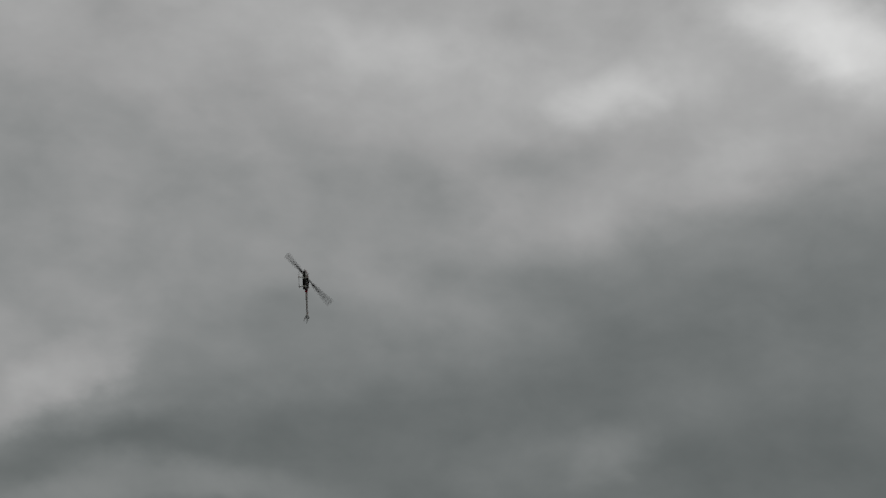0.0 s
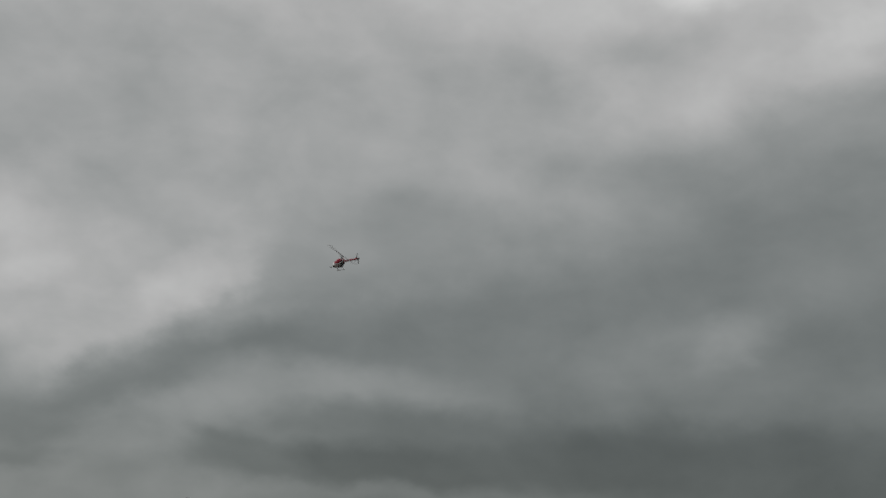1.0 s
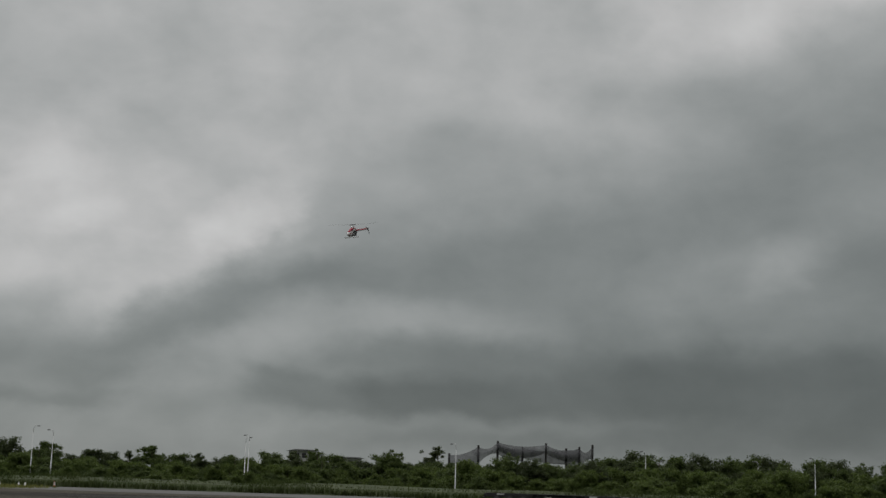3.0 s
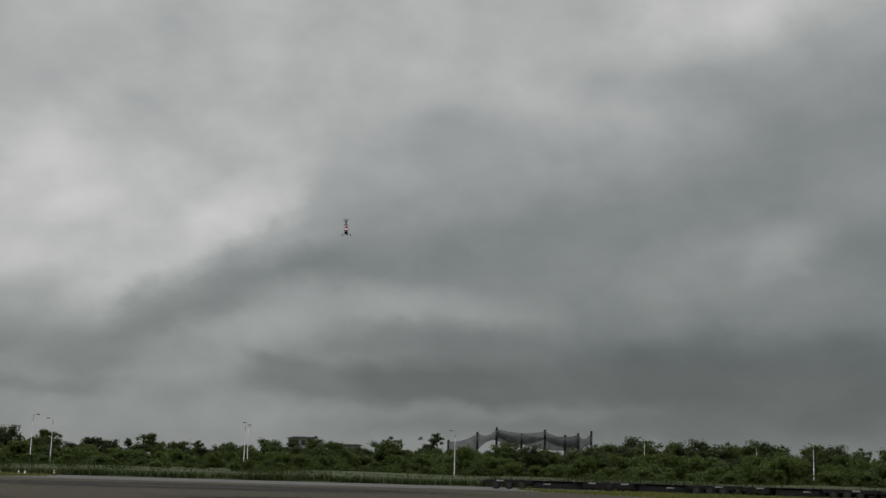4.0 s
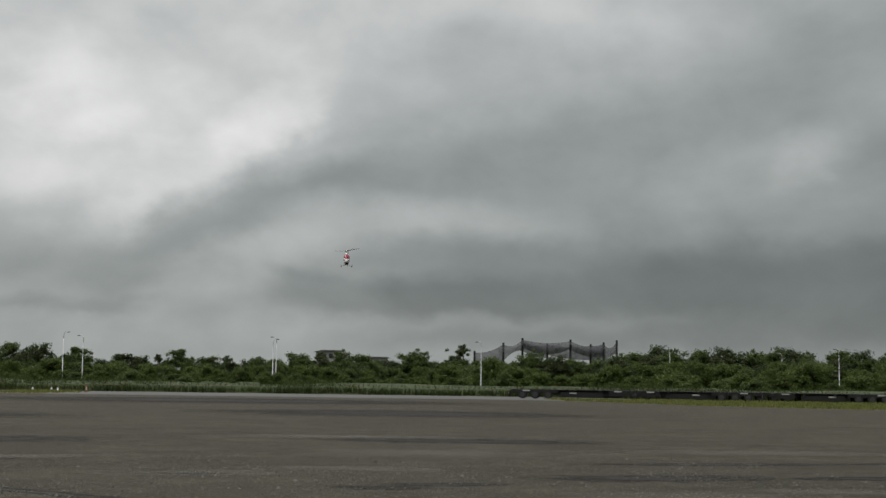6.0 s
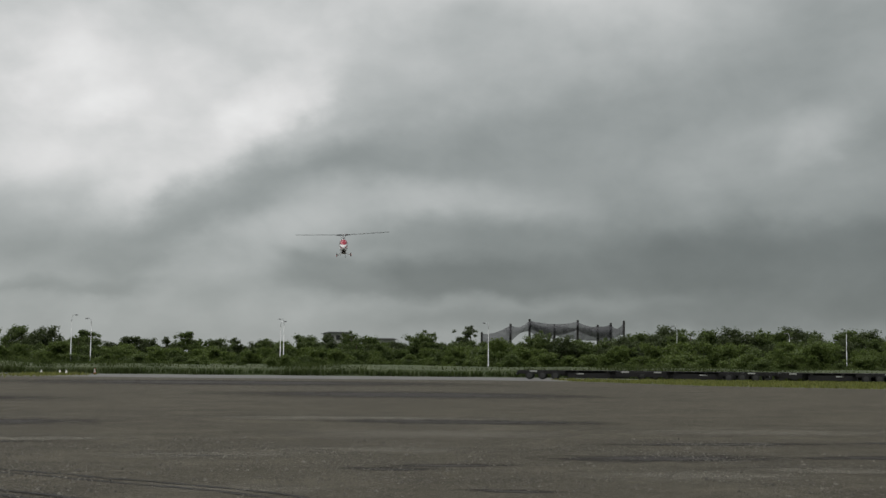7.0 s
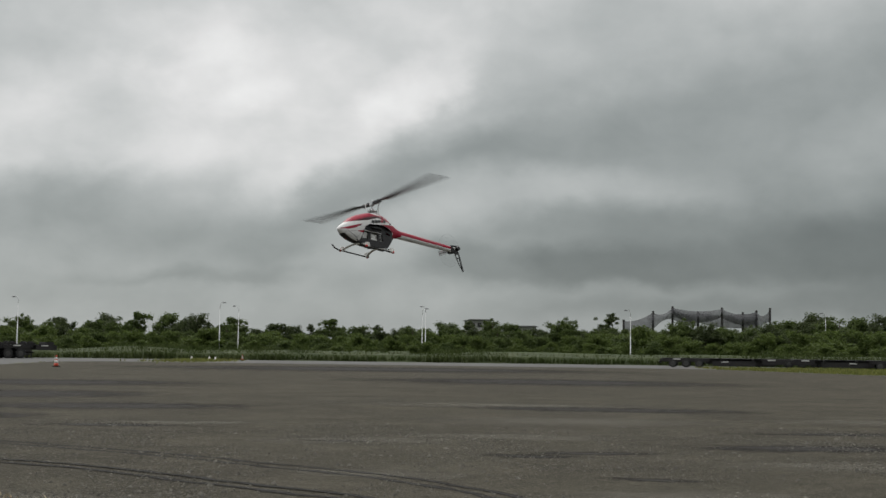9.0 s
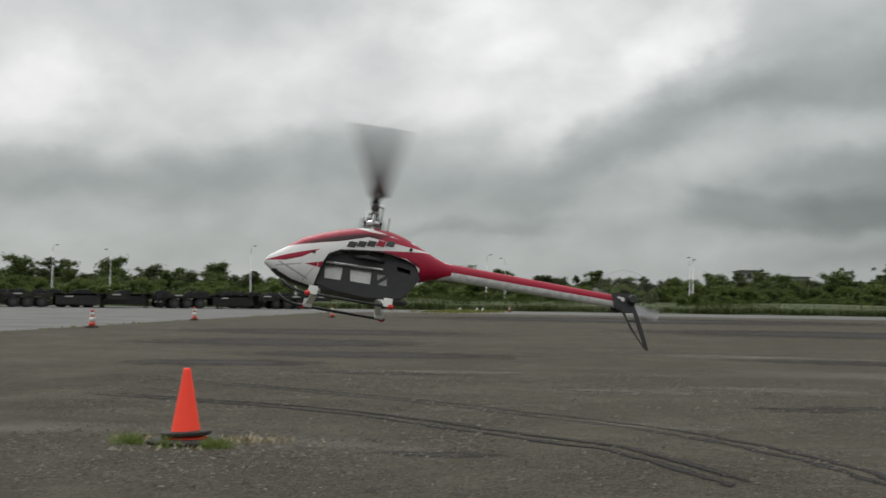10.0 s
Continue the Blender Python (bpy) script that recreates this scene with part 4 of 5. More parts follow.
def striped_cone(x, y, height, label):
    root = thing("traffic_cone", label, "traffic cone", Matrix.Translation((x, y, 0.045)), "red and white traffic cones")
    k = height / 0.75
    b = bmesh.new()
    box(b, (0, 0, 0.03 * k), (0.40 * k, 0.40 * k, 0.06 * k), bevel=0.015)
    part("base", b, M_RUBBER, root)
    zs = (0.06, 0.25, 0.44, 0.50, 0.63, 0.75)
    for i in range(5):
        b = bmesh.new()
        r = [(0.155 - 0.16 * (z - 0.06)) * k for z in zs[i:i + 2]]
        lathe(b, [(r[0], zs[i] * k), (r[1], zs[i + 1] * k)], 20)
        part("band", b, (M_CONE_RED, M_CONE_WHITE, M_CONE_RED, M_CONE_WHITE, M_CONE_RED)[i] if i else M_CONE_RED, root, ("faded red band", "white reflective band", "faded red band", "white reflective band", "faded red tip")[i], smooth=True)
    return root


striped_cone(-23.9, 49.8, 0.74, "red and white traffic cone at the edge of the lot")
striped_cone(-26.5, 67.6, 0.74, "red and white traffic cone at the edge of the lot")
striped_cone(-18.9, 138, 0.62, "red and white traffic cone at the edge of the lot")
striped_cone(-23.3, 84.0, 0.74, "red and white traffic cone at the edge of the lot")
for a_ in (-9.95, -9.2, -8.95):
    p_ = polar(a_, 138)
    root_ = thing("marker_cone", "small pale marker cone standing in short grass", "marker cone", Matrix.Translation((p_.x, p_.y, 0.03)), "small marker cones")
    b = bmesh.new()
    lathe(b, [(0.17, 0), (0.17, 0.04), (0.13, 0.05), (0.05, 0.42), (0.03, 0.44)], 18)
    part("cone_body", b, M_CONE_WHITE, root_, smooth=True)

spots_ = []
for cx, cy, n_, sp in ((-5.15, 11.55, 170, 0.085), (-4.27, 11.48, 170, 0.075), (-4.70, 11.38, 60, 0.06)):
    spots_ += [(rg.gauss(cx, sp), rg.gauss(cy, sp * 0.7), rg.uniform(0.4, 1.2)) for _ in range(n_)]
blades("weeds", spots_, 0.12, 0.009, M_WEED, "fresh green weeds growing round the cone base", 51, lean=0.8, z=LOT_Z, category="weeds")
spots_ = []
for cx, cy, n_, sp in ((-4.12, 12.1, 190, 0.20), (-5.2, 11.9, 70, 0.15), (-4.6, 11.3, 40, 0.25)):
    spots_ += [(rg.gauss(cx, sp), rg.gauss(cy, sp * 0.6), rg.uniform(0.4, 1.2)) for _ in range(n_)]
blades("dry_weeds", spots_, 0.055, 0.018, M_STRAW, "dry straw-coloured seed heads beside the cone", 52, lean=1.4, z=LOT_Z, category="weeds")

# ---------------------------------------------------------------- model helicopter
# body space: x to the nose, y to port, z up, origin at the rotor head
TOP = [(0.342, -0.247), (0.338, -0.236), (0.325, -0.221), (0.282, -0.190), (0.227, -0.146), (0.169, -0.119), (0.109, -0.097), (0.056, -0.082), (-0.011, -0.070), (-0.068, -0.074), (-0.111, -0.084),
       (-0.156, -0.103), (-0.186, -0.116), (-0.231, -0.135), (-0.27, -0.146), (-0.32, -0.150)]
LOW = [(0.342, -0.249), (0.338, -0.254), (0.325, -0.263), (0.294, -0.286), (0.242, -0.305), (0.177, -0.315), (0.05, -0.31), (-0.1, -0.275), (-0.18, -0.230), (-0.223, -0.213), (-0.27, -0.204), (-0.32, -0.197)]
WIDE = [(0.342, 0.003), (0.338, 0.010), (0.325, 0.022), (0.29, 0.040), (0.22, 0.058), (0.12, 0.070), (0.0, 0.072), (-0.08, 0.062), (-0.16, 0.045), (-0.23, 0.031), (-0.32, 0.023)]
CUT = [(0.166, -0.33), (0.165, -0.306), (0.149, -0.234), (0.134, -0.200), (0.096, -0.180), (0.014, -0.169), (-0.041, -0.164), (-0.069, -0.166), (-0.126, -0.174), (-0.156, -0.183), (-0.176, -0.212), (-0.185, -0.235), (-0.19, -0.33)]
RED_TOP = [(0.296, -0.192), (0.282, -0.176), (0.226, -0.13), (0.150, -0.095), (0.090, -0.078), (0.0, -0.097), (-0.090, -0.092), (-0.004, -0.112), (0.108, -0.150), (0.195, -0.170)]
RED_SHADE = [(0.292, -0.195), (0.19, -0.150), (0.10, -0.118), (0.03, -0.100), (-0.090, -0.092), (-0.02, -0.125), (0.108, -0.170), (0.195, -0.190), (0.285, -0.205)]
RED_NOSE = [(0.341, -0.245), (0.270, -0.219), (0.158, -0.183), (0.221, -0.222), (0.274, -0.240)]
NOSE_SHADE = [(0.30, -0.238), (0.20, -0.208), (0.15, -0.19), (0.18, -0.215), (0.26, -0.242)]
REAR_SHADE = [(-0.04, -0.164), (-0.10, -0.158), (-0.17, -0.172), (-0.19, -0.235), (-0.165, -0.24), (-0.176, -0.195), (-0.126, -0.172)]
RED_SPEAR = [(0.21, -0.243), (0.145, -0.226), (0.150, -0.250)]
RED_REAR = [(0.0, -0.164), (-0.07, -0.152), (-0.13, -0.141), (-0.205, -0.126), (-0.262, -0.150), (-0.33, -0.152), (-0.33, -0.176), (-0.26, -0.200), (-0.22, -0.22), (-0.17, -0.24), (-0.176, -0.190), (-0.126, -0.168)]
RED_SPINE = [(0.0, -0.074), (-0.068, -0.073), (-0.145, -0.100), (-0.122, -0.110), (-0.07, -0.098), (-0.005, -0.085)]
RED_BELT = [(0.03, -0.116), (-0.05, -0.100), (-0.17, -0.108), (-0.21, -0.124), (-0.12, -0.124), (-0.03, -0.121)]
GREY_LINES = [[(0.295, -0.248), (0.195, -0.292), (0.190, -0.289), (0.290, -0.245)], [(0.30, -0.262), (0.22, -0.247), (0.22, -0.243), (0.305, -0.259)], [(0.205, -0.296), (0.175, -0.25), (0.178, -0.25), (0.209, -0.297)]]


def signed_gap(poly, x, z):
    """Distance of points to the edge of an outline, positive inside (arrays)."""
    best, inner = np.full(x.shape, 9.0), np.zeros(x.shape, bool)
    for (x0, z0), (x1, z1) in zip(poly, poly[1:] + poly[:1]):
        dx, dz = x1 - x0, z1 - z0
        t = np.clip(((x - x0) * dx + (z - z0) * dz) / (dx * dx + dz * dz), 0, 1)
        best = np.minimum(best, np.hypot(x - x0 - t * dx, z - z0 - t * dz))
        if dz:
            inner ^= ((z0 > z) != (z1 > z)) & (x < dx * (z - z0) / dz + x0)
    return np.where(inner, best, -best)


def livery_material():
    """White shell with red, dark red and grey painted fields, whose outlines are stored on the skin."""
    m = mat("painted_shell", (0.70, 0.70, 0.69), 0.42, scale=5, other=(0.64, 0.64, 0.63))
    m.node_tree.nodes["Principled BSDF"].inputs["Specular IOR Level"].default_value = 0.28
    nt = m.node_tree
    N, L = nt.nodes.new, nt.links.new
    b = nt.nodes["Principled BSDF"]
    col = b.inputs["Base Color"].links[0].from_socket
    for key, colour in (("line_field", (0.34, 0.34, 0.35)), ("red_field", (0.295, 0.005, 0.028)), ("shade_field", (0.030, 0.006, 0.009)), ("trim_field", (0.03, 0.028, 0.03))):
        a, r, x = N("ShaderNodeAttribute"), N("ShaderNodeMapRange"), N("ShaderNodeMix")
        a.attribute_name = key
        soft = 0.012 if key == "shade_field" else 0.0007
        r.inputs["From Min"].default_value, r.inputs["From Max"].default_value = -0.0007, soft
        L(a.outputs["Fac"], r.inputs["Value"])
        x.data_type = "RGBA"
        L(r.outputs[0], x.inputs[0]), L(col, x.inputs[6])
        x.inputs[7].default_value = (*colour, 1)
        col = x.outputs[2]
    L(col, b.inputs["Base Color"])
    return m


def make_canopy(heli):
    """The fuselage skin: rows run from the port edge over the spine to the starboard edge."""
    nx, na = 280, 170
    xs = 0.342 - 0.662 * (np.arange(nx + 1) / nx)
    pick = lambda table: np.interp(xs, [p[0] for p in sorted(table)], [p[1] for p in sorted(table)])
    zt, zb, w = pick(TOP), pick(LOW), pick(WIDE)
    zm = zb + (zt - zb) * 0.52
    cut = np.where((xs < 0.166) & (xs > -0.19), np.interp(xs, [p[0] for p in sorted(CUT)], [p[1] for p in sorted(CUT)]), -9.0)
    s0 = np.where(cut > zm, (cut - zm) / (zt - zm), (cut - zm) / (zm - zb))
    s0 = np.clip(s0, -1, 0.9)
    a0 = np.arcsin(np.sign(s0) * np.abs(s0) ** (1 / 0.95))
    a = a0[:, None] + (math.pi - 2 * a0)[:, None] * (np.arange(na + 1) / na)[None, :]
    c, s = np.cos(a), np.sin(a)
    y = w[:, None] * np.sign(c) * np.abs(c) ** 0.85
    z = zm[:, None] + np.where(s > 0, (zt - zm)[:, None], (zm - zb)[:, None]) * np.sign(s) * np.abs(s) ** 0.95
    x = np.repeat(xs[:, None], na + 1, 1)
    verts = np.stack([x, y, z], -1).reshape(-1, 3)
    faces = [(i * (na + 1) + k, (i + 1) * (na + 1) + k, (i + 1) * (na + 1) + k + 1, i * (na + 1) + k + 1) for i in range(nx) for k in range(na)]
    me = raw("canopy", verts.tolist(), faces, livery_material())
    me.polygons.foreach_set("use_smooth", [True] * len(me.polygons))
    px, pz = verts[:, 0], verts[:, 2]
    red = np.max([signed_gap(p, px, pz) for p in (RED_TOP, RED_NOSE, RED_SPEAR, RED_REAR, RED_SPINE, RED_BELT)], axis=0)
    shade = np.max([np.minimum(signed_gap(p, px, pz), red * 20) for p in (RED_SHADE, NOSE_SHADE, REAR_SHADE)], axis=0)
    line = np.max([signed_gap(p, px, pz) for p in GREY_LINES], axis=0)
    trim = -np.abs(signed_gap(CUT[1:-1], px, pz)) + 0.0035
    trim = np.where((px < 0.17) & (px > -0.19), trim, -1)
    # dark field along the middle of the chin, under the nose
    trim = np.maximum(trim, np.minimum(np.minimum(-0.270 - pz, 0.028 - np.abs(verts[:, 1])), 0.312 - px))
    for key, values in (("red_field", red), ("shade_field", shade), ("line_field", line), ("trim_field", trim)):
        me.attributes.new(key, "FLOAT", "POINT").data.foreach_set("value", values.astype(np.float32))
    ob = new("canopy", me)
    ob.parent = heli
    ob.modifiers.new("skin", "SOLIDIFY").thickness = 0.003
    return tagged(ob, "glossy white canopy with red flame fields")


def make_helicopter():
    heli = thing("model_helicopter", "red and white model helicopter with black skids, flying", "model helicopter", pose(0, 5, 2))
    make_canopy(heli)
    # dark slanted badge strokes along each side
    for side in (1, -1):
        b = bmesh.new()
        for n in range(5):
            x0 = 0.064 - 0.032 * n
            zc = -0.154 + 0.0068 * n
            cells = []
            for iz in range(5):
                row = []
                for ix in range(5):
                    u, v = ix / 4 - 0.5, iz / 4 - 0.5
                    x, z = x0 + u * 0.027 - v * 0.009, zc + v * 0.021
                    zt, zb, w = along(TOP, x), along(LOW, x), along(WIDE, x)
                    zm = zb + (zt - zb) * 0.52
                    s = min(0.999, max(0.0, (z - zm) / (zt - zm))) ** (1 / 0.95)
                    y = w * math.sqrt(max(0.0, 1 - s * s)) ** 0.85
                    row.append(b.verts.new((x, side * (y + 0.0022), z)))
                cells.append(row)
            for iz in range(4):
                for ix in range(4):
                    f = b.faces.new((cells[iz][ix], cells[iz][ix + 1], cells[iz + 1][ix + 1], cells[iz + 1][ix]))
                    f.material_index = 1 if n == 3 else 0
        bmesh.ops.recalc_face_normals(b, faces=b.faces)
        part("badge", b, [M_BLACKPL, M_RED], heli, "slanted dark and red badge strokes")
    for side in (1, -1):
        for x, z in ((0.185, -0.200), (-0.136, -0.132)):
            b = bmesh.new()
            y = along(WIDE, x) * 0.97
            lathe(b, [(0.0055, -0.003), (0.0055, 0.003), (0.004, 0.006), (0.001, 0.006)], 14, (x, side * y, z), Matrix.Rotation(radians(-90 * side), 4, "X"))
            part("canopy_grommet", b, M_BLACKPL, heli)
    # carbon side frames
    outline = [(0.162, -0.300), (0.150, -0.225), (0.120, -0.190), (-0.085, -0.165), (-0.155, -0.174), (-0.182, -0.226), (-0.150, -0.275), (-0.126, -0.303), (-0.011, -0.318), (0.100, -0.312)]
    holes = [[(0.142, -0.236), (0.078, -0.226), (0.080, -0.274), (0.136, -0.276)], [(0.056, -0.230), (-0.018, -0.228), (-0.018, -0.272), (0.050, -0.272)],
             [(-0.036, -0.229), (-0.070, -0.227), (-0.040, -0.255)], [(-0.042, -0.268), (-0.074, -0.268), (-0.074, -0.238)], [(-0.10, -0.195), (-0.145, -0.200), (-0.148, -0.215), (-0.10, -0.210)]]
    for side in (1, -1):
        b = bmesh.new()
        plate(b, outline, side * 0.036, side * 0.039, holes)
        part("side_frame", b, M_CARBON, heli, "black carbon side frame with cut-outs")
        b = bmesh.new()
        tube(b, [(0.140, side * 0.043, -0.222), (-0.052, side * 0.043, -0.216)], 0.004, 8)
        part("frame_rod", b, M_ALU, heli, "bright aluminium rod")
    b = bmesh.new()
    box(b, (0.109, 0, -0.252), (0.062, 0.058, 0.050), bevel=0.005)
    part("battery", b, M_BATTERY, heli, "white wrapped battery pack")
    b = bmesh.new()
    box(b, (0.018, 0, -0.250), (0.078, 0.060, 0.052), bevel=0.005)
    for n in range(4):
        box(b, (0.018, 0.0, -0.268 + 0.012 * n), (0.080, 0.0625, 0.002))
    part("battery", b, M_BATTERY, heli, "white wrapped battery pack")
    b = bmesh.new()
    box(b, (-0.056, 0, -0.250), (0.040, 0.054, 0.046), bevel=0.004)
    part("receiver", b, M_BATTERY, heli, "pale receiver box")
    b = bmesh.new()
    lathe(b, [(0.030, -0.030), (0.033, -0.026), (0.033, 0.022), (0.028, 0.030)], 24, (-0.10, 0, -0.252))
    part("motor", b, M_BLACKPL, heli, smooth=True)
    b = bmesh.new()
    lathe(b, [(0.066, -0.006), (0.068, -0.004), (0.068, 0.004), (0.066, 0.006)], 40, (0, 0, -0.188))
    part("main_gear", b, M_BLACKPL, heli)
    b = bmesh.new()
    box(b, (0.0, 0, -0.310), (0.30, 0.070, 0.008), bevel=0.002)
    box(b, (-0.02, 0, -0.180), (0.20, 0.072, 0.010), bevel=0.002)
    part("bottom_plate", b, M_BLACKPL, heli)
    b = bmesh.new()
    box(b, (0.005, 0, -0.122), (0.12, 0.05, 0.07), bevel=0.006)
    part("servo_block", b, M_BLACKPL, heli)
    # tail boom
    b = bmesh.new()
    rings = []
    n = 40
    for i in range(41):
        t = i / 40
        x = -0.27 - 0.61 * t
        h, w, zc = 0.029 - 0.007 * t, 0.026 - 0.007 * t, -0.175 + 0.001 * t
        rings.append([b.verts.new((x, w * math.cos(2 * math.pi * k / n), zc + h * math.sin(2 * math.pi * k / n))) for k in range(n)])
    for p, q in zip(rings, rings[1:]):
        for k in range(n):
            f = b.faces.new((p[k], q[k], q[(k + 1) % n], p[(k + 1) % n]))
            mid = (k + 0.5) / n
            f.material_index = 0 if mid < 0.52 or mid > 0.98 else 1
            f.smooth = True
    b.faces.new(rings[0]), b.faces.new(list(reversed(rings[-1])))
    bmesh.ops.recalc_face_normals(b, faces=b.faces)
    part("tail_boom", b, [M_RED, M_BOOMWHITE], heli, "tapered tail boom, red above and woven white below")
    # tail case, fin and rotor
    for side in (1, -1):
        b = bmesh.new()
        plate(b, [(-0.852, -0.150), (-0.915, -0.142), (-0.940, -0.160), (-0.938, -0.192), (-0.890, -0.208), (-0.868, -0.200)], side * 0.019, side * 0.023)
        case = part("tail_case", b, M_CARBON, heli, "black carbon tail plate")
        if side == 1:
            b = bmesh.new()
            lathe(b, [(0.007, 0.0), (0.008, 0.002), (0.006, 0.004)], 14, (-0.893, 0.0235, -0.168), Matrix.Rotation(radians(-90), 4, "X"))
            box(b, (-0.880, 0.0245, -0.163), (0.012, 0.002, 0.007), bevel=0.001)
            part("bolt_cap", b, M_BATTERY, case, "white cap")
    b = bmesh.new()
    plate(b, [(-0.884, -0.196), (-0.940, -0.190), (-0.965, -0.240), (-1.003, -0.330), (-0.990, -0.330), (-0.930, -0.265)], 0.0235, 0.0275,
          [[(-0.905, -0.212), (-0.934, -0.208), (-0.945, -0.233), (-0.918, -0.236)], [(-0.922, -0.243), (-0.948, -0.241), (-0.982, -0.315), (-0.962, -0.296)]])
    part("tail_fin", b, M_CARBON, heli, "black open-framed vertical fin")
    b = bmesh.new()
    tube(b, [(-0.931, 0.015, -0.164), (-0.931, -0.062, -0.164)], 0.006, 10)
    lathe(b, [(0.013, -0.010), (0.016, -0.006), (0.016, 0.006), (0.013, 0.010)], 16, (-0.925, 0.034, -0.164), Matrix.Rotation(radians(90), 4, "X"))
    part("tail_shaft", b, M_BLACKPL, heli)
    b = bmesh.new()
    box(b, (0, 0, 0), (0.018, 0.020, 0.050), bevel=0.003)
    tail_rotor = part("tail_rotor", b, M_BLACKPL, heli, "small two-bladed tail rotor")
    tail_rotor.location = (-0.931, -0.060, -0.164)
    for s in (1, -1):
        b = bmesh.new()
        plate(b, [(-0.010, s * 0.022), (0.010, s * 0.022), (0.016, s * 0.045), (0.013, s * 0.125), (-0.010, s * 0.127), (-0.013, s * 0.045)], -0.0015, 0.0015)
        part("blade", b, M_TAILBLADE, tail_rotor, "narrow pale tail blade")
    # no real part: a thin disc added to stand for the blurred blades
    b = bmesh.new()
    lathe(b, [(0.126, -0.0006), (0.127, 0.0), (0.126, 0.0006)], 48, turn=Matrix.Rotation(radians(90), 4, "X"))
    part("blur_disc", b, M_BLUR_DISC, tail_rotor, "faint pale disc added for the blur of the spinning tail blades")
    # mast, swashplate, links
    b = bmesh.new()
    tube(b, [(0, 0, -0.19), (0, 0, -0.01)], 0.006, 14)
    part("mast", b, M_ALU, heli, "polished steel mast")
    b = bmesh.new()
    lathe(b, [(0.020, -0.006), (0.030, -0.005), (0.030, 0.002), (0.022, 0.003), (0.020, 0.010), (0.012, 0.012)], 28, (0, 0, -0.056))
    swash = part("swashplate", b, M_ALU, heli, "silver swashplate", smooth=True)
    for a in (20, 140, 260):
        p = Vector((math.cos(radians(a)) * 0.032, math.sin(radians(a)) * 0.032, -0.055))
        b = bmesh.new()
        tube(b, [p, p + Vector((0, 0, -0.06))], 0.0022, 8)
        bmesh.ops.create_uvsphere(b, u_segments=10, v_segments=6, radius=0.005, matrix=Matrix.Translation(p))
        part("link_rod", b, M_BLACKPL, swash)
    b = bmesh.new()
    tube(b, [(-0.052, 0.012, -0.085), (-0.052, 0.012, -0.028)], 0.0035, 8)
    part("guide_pin", b, M_BATTERY, heli, "white guide pin")
    # rotor head
    b = bmesh.new()
    box(b, (0, 0, -0.004), (0.034, 0.026, 0.030), bevel=0.004)
    lathe(b, [(0.010, 0.010), (0.011, 0.018), (0.005, 0.022)], 16)
    tube(b, [(-0.05, 0, -0.002), (0.05, 0, -0.002)], 0.007, 12)
    rotor = part("main_rotor", b, M_ALU, heli, "silver two-bladed rotor head")
    for s in (1, -1):
        b = bmesh.new()
        box(b, (s * 0.055, 0, -0.002), (0.060, 0.026, 0.022), bevel=0.005)
        box(b, (s * 0.096, 0, 0.006), (0.030, 0.022, 0.004), bevel=0.001)
        box(b, (s * 0.096, 0, -0.010), (0.030, 0.022, 0.004), bevel=0.001)
        grip = part("blade_grip", b, M_BLACKPL, rotor, "black blade grip")
        b = bmesh.new()
        tube(b, [(s * 0.045, s * 0.028, -0.004), (s * 0.030, s * 0.026, -0.050)], 0.0025, 8)
        box(b, (s * 0.050, s * 0.020, -0.003), (0.012, 0.018, 0.010), bevel=0.002)
        part("pitch_link", b, M_ALU, grip)
        b = bmesh.new()
        secs = []
        for r, lead, trail, th in ((0.092, 0.012, -0.014, 0.010), (0.125, 0.013, -0.018, 0.010), (0.16, 0.020, -0.040, 0.008), (0.45, 0.020, -0.040, 0.007), (0.775, 0.020, -0.038, 0.006), (0.788, 0.012, -0.034, 0.005), (0.791, 0.002, -0.028, 0.003)):
            ring = []
            mid = (lead + trail) / 2
            half = (lead - trail) / 2
            for k in range(14):
                a = 2 * math.pi * k / 14
                yy = mid + half * math.cos(a)
                tt = th / 2 * math.sin(a) * (0.55 + 0.45 * math.cos(a * 0.5) ** 2)
                ring.append(b.verts.new((s * r, -s * yy, tt + 0.030 * r - 0.002)))
            secs.append(ring)
        for p, q in zip(secs, secs[1:]):
            for k in range(14):
                b.faces.new((p[k], p[(k + 1) % 14], q[(k + 1) % 14], q[k]))
        b.faces.new(secs[0]), b.faces.new(secs[-1])
        bmesh.ops.recalc_face_normals(b, faces=b.faces)
        part("blade", b, M_BLADE, rotor, "long dark carbon rotor blade", smooth=True)
    # landing gear
    for s in (1, -1):
        y = s * 0.116
        b = bmesh.new()
        tube(b, [(0.275, y, -0.322), (0.262, y, -0.334), (0.240, y, -0.345), (0.205, y, -0.351), (0.10, y, -0.352), (-0.100, y, -0.352)], [0.0042, 0.005, 0.005, 0.005, 0.005, 0.005], 12)
        skid = part("skid", b, M_BLACKPL, heli, "black skid tube with upturned front", smooth=True)
        for x, w in ((0.186, 0.009), (-0.088, 0.009), (0.268, 0.0055)):
            b = bmesh.new()
            z = -0.352 if x < 0.2 else -0.330
            bmesh.ops.create_uvsphere(b, u_segments=16, v_segments=10, radius=w, matrix=Matrix.Translation((x, y + s * 0.004, z)) @ Matrix.Diagonal((1.25, 1, 1, 1)))
            if x != 0.268:
                part("end_cap", b, M_REDPL, skid, "bright red rubber cap", smooth=True)
            else:
                b.free()
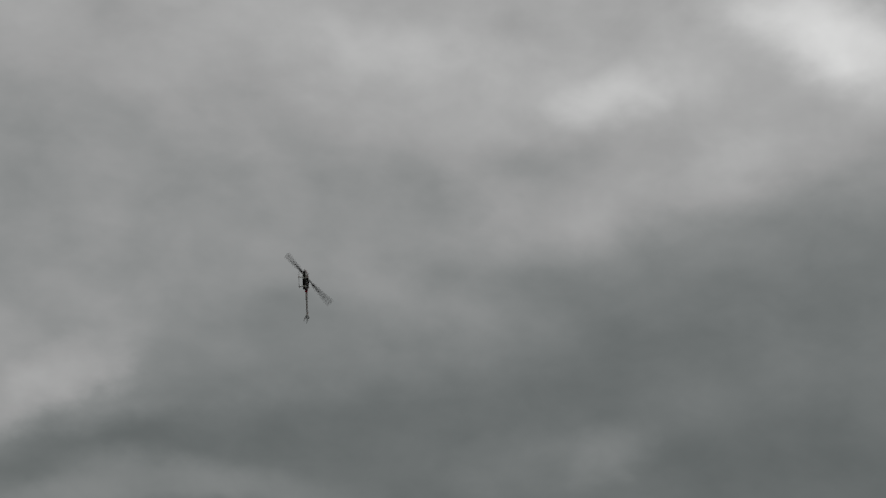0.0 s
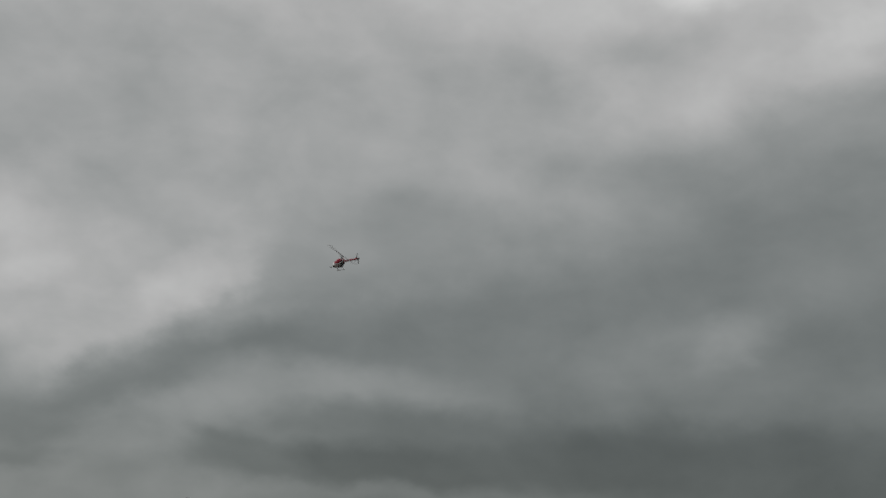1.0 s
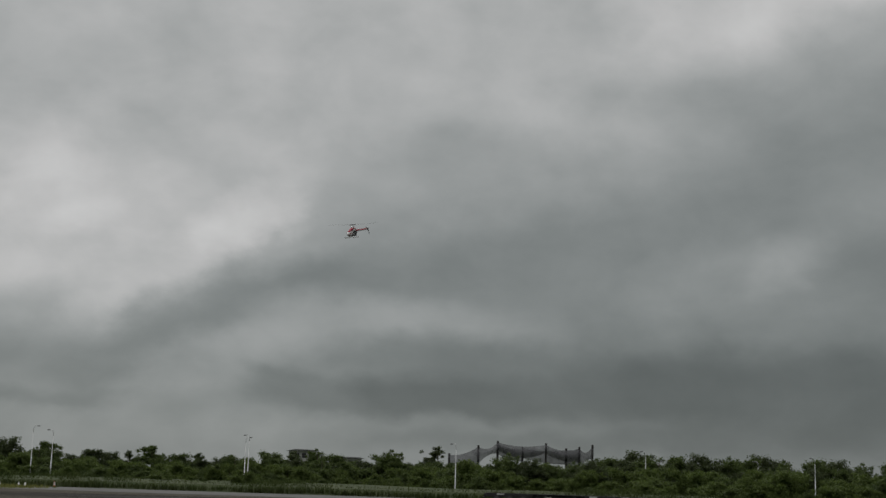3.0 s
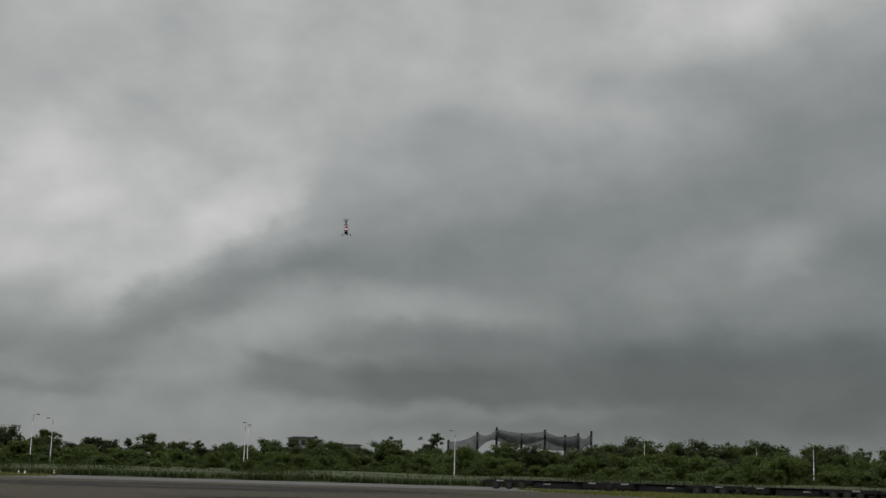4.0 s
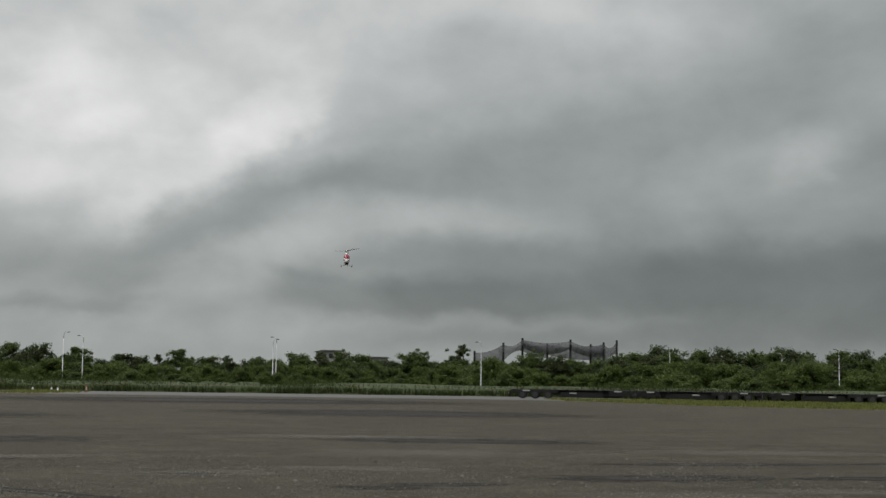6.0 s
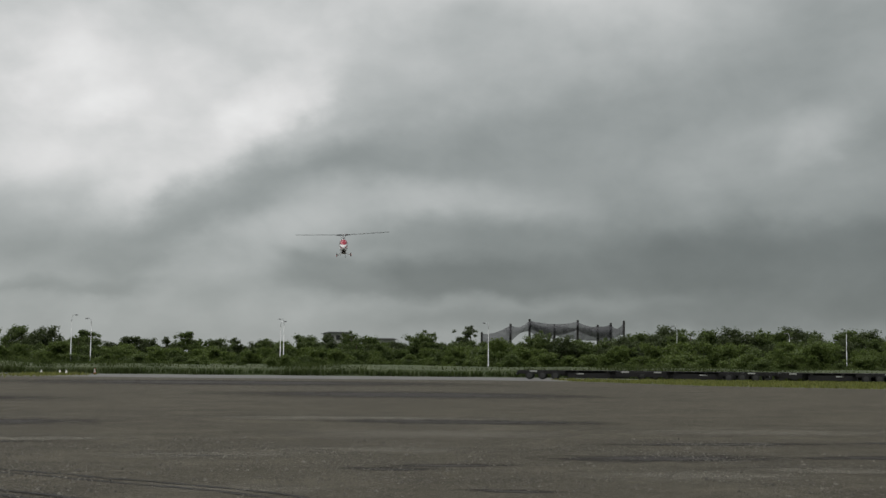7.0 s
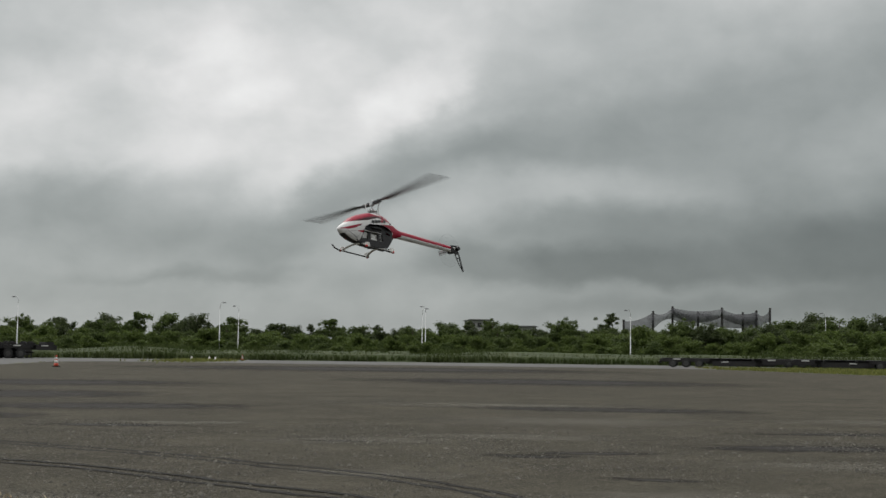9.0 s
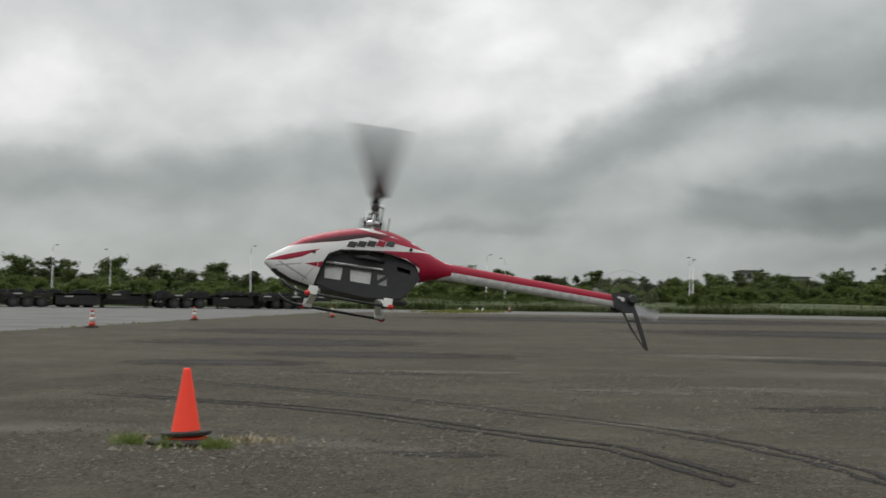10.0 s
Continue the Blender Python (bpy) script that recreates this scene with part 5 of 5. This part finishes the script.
    for x in (0.150, -0.058):
        b = bmesh.new()
        fw = 0.020 if x > 0 else -0.020
        rows = []
        for t in range(17):
            u = -1 + 2 * t / 16
            y = 0.116 * u
            z = -0.316 - 0.034 * abs(u) ** 2.4
            xx = x + fw * abs(u) ** 1.5
            rows.append([b.verts.new((xx + dx, y, z + dz)) for dx, dz in ((-0.011, -0.0025), (0.011, -0.0025), (0.011, 0.0025), (-0.011, 0.0025))])
        for p, q in zip(rows, rows[1:]):
            for k in range(4):
                b.faces.new((p[k], p[(k + 1) % 4], q[(k + 1) % 4], q[k]))
        b.faces.new(rows[0]), b.faces.new(rows[-1])
        bmesh.ops.recalc_face_normals(b, faces=b.faces)
        strut = part("skid_strut", b, M_STRUT, heli, "pale bowed skid strut")
        for s in (1, -1):
            b = bmesh.new()
            box(b, (x + fw, s * 0.114, -0.340), (0.030, 0.022, 0.030), bevel=0.004)
            part("skid_clamp", b, M_STRUT, strut, "white moulded clamp")
    return heli, rotor, tail_rotor


heli, main_rotor, tail_rotor = make_helicopter()

# seconds, place of the rotor head, turn (degrees), angle of the blades in the body
FLIGHT = [
    (0.0, (4.77, 29.88, 10.28), (-4, -54, -113), 137),
    (0.5, (3.62, 31.15, 9.25), (4, -9, -114), 4),
    (1.0, (3.23, 32.82, 8.88), (-22, 18, -127), 57),
    (1.5, (2.68, 32.64, 8.13), (-17, 18, -125), 107),
    (2.0, (2.45, 33.40, 8.06), (-17, 22, -123), 62),
    (2.5, (2.49, 34.27, 8.43), (-9, 21, -131), 121),
    (4.0, (2.52, 37.21, 8.46), (4, 3, -95), 0),
    (4.5, (2.38, 37.24, 7.52), (2, 4, -94), 0),
    (5.0, (2.15, 36.12, 6.43), (2, 3, -93), 0),
    (5.5, (1.84, 32.87, 5.23), (-1, 4, -93), 68),
    (7.0, (0.99, 22.00, 3.60), (3, 1, -93), 91),
    (7.5, (0.67, 18.58, 3.42), (2, 3, -95), 96),
    (8.0, (0.33, 15.26, 3.10), (1, 3, -95), 98),
    (8.5, (0.00, 11.99, 2.72), (3, -2, -102), 106),
    (9.0, (-0.37, 9.08, 2.46), (6, -6, -130), 75),
    (9.5, (-0.76, 6.24, 2.09), (8, -7, -149), 77),
    (10.0, (-1.06, 4.35, 1.75), (11, -9, -161), 83),
]


def motions():
    walk(heli, [(t, pose(*p, *r)) for t, p, r, _ in FLIGHT])
    # the rotor turns clockwise seen from above, close to a quarter turn a frame
    rows, angle = [], FLIGHT[0][3]
    for (t0, _, _, a0), (t1, _, _, a1) in zip(FLIGHT, FLIGHT[1:]):
        n = frame(t1) - frame(t0)
        sweep = (a1 - angle) % 180 - 180
        sweep -= 180 * round((76 * n + sweep) / 180)
        rows += [(t0 + k / FPS, pose(0, 0, 0, 0, 0, angle + sweep * k / n)) for k in range(n)]
        angle += sweep
    rows.append((FLIGHT[-1][0], pose(0, 0, 0, 0, 0, angle)))
    walk(main_rotor, rows)
    walk(tail_rotor, [(k / FPS, pose(-0.931, -0.060, -0.164, 0, 20 + 83 * k, 0)) for k in range(301)])


motions()
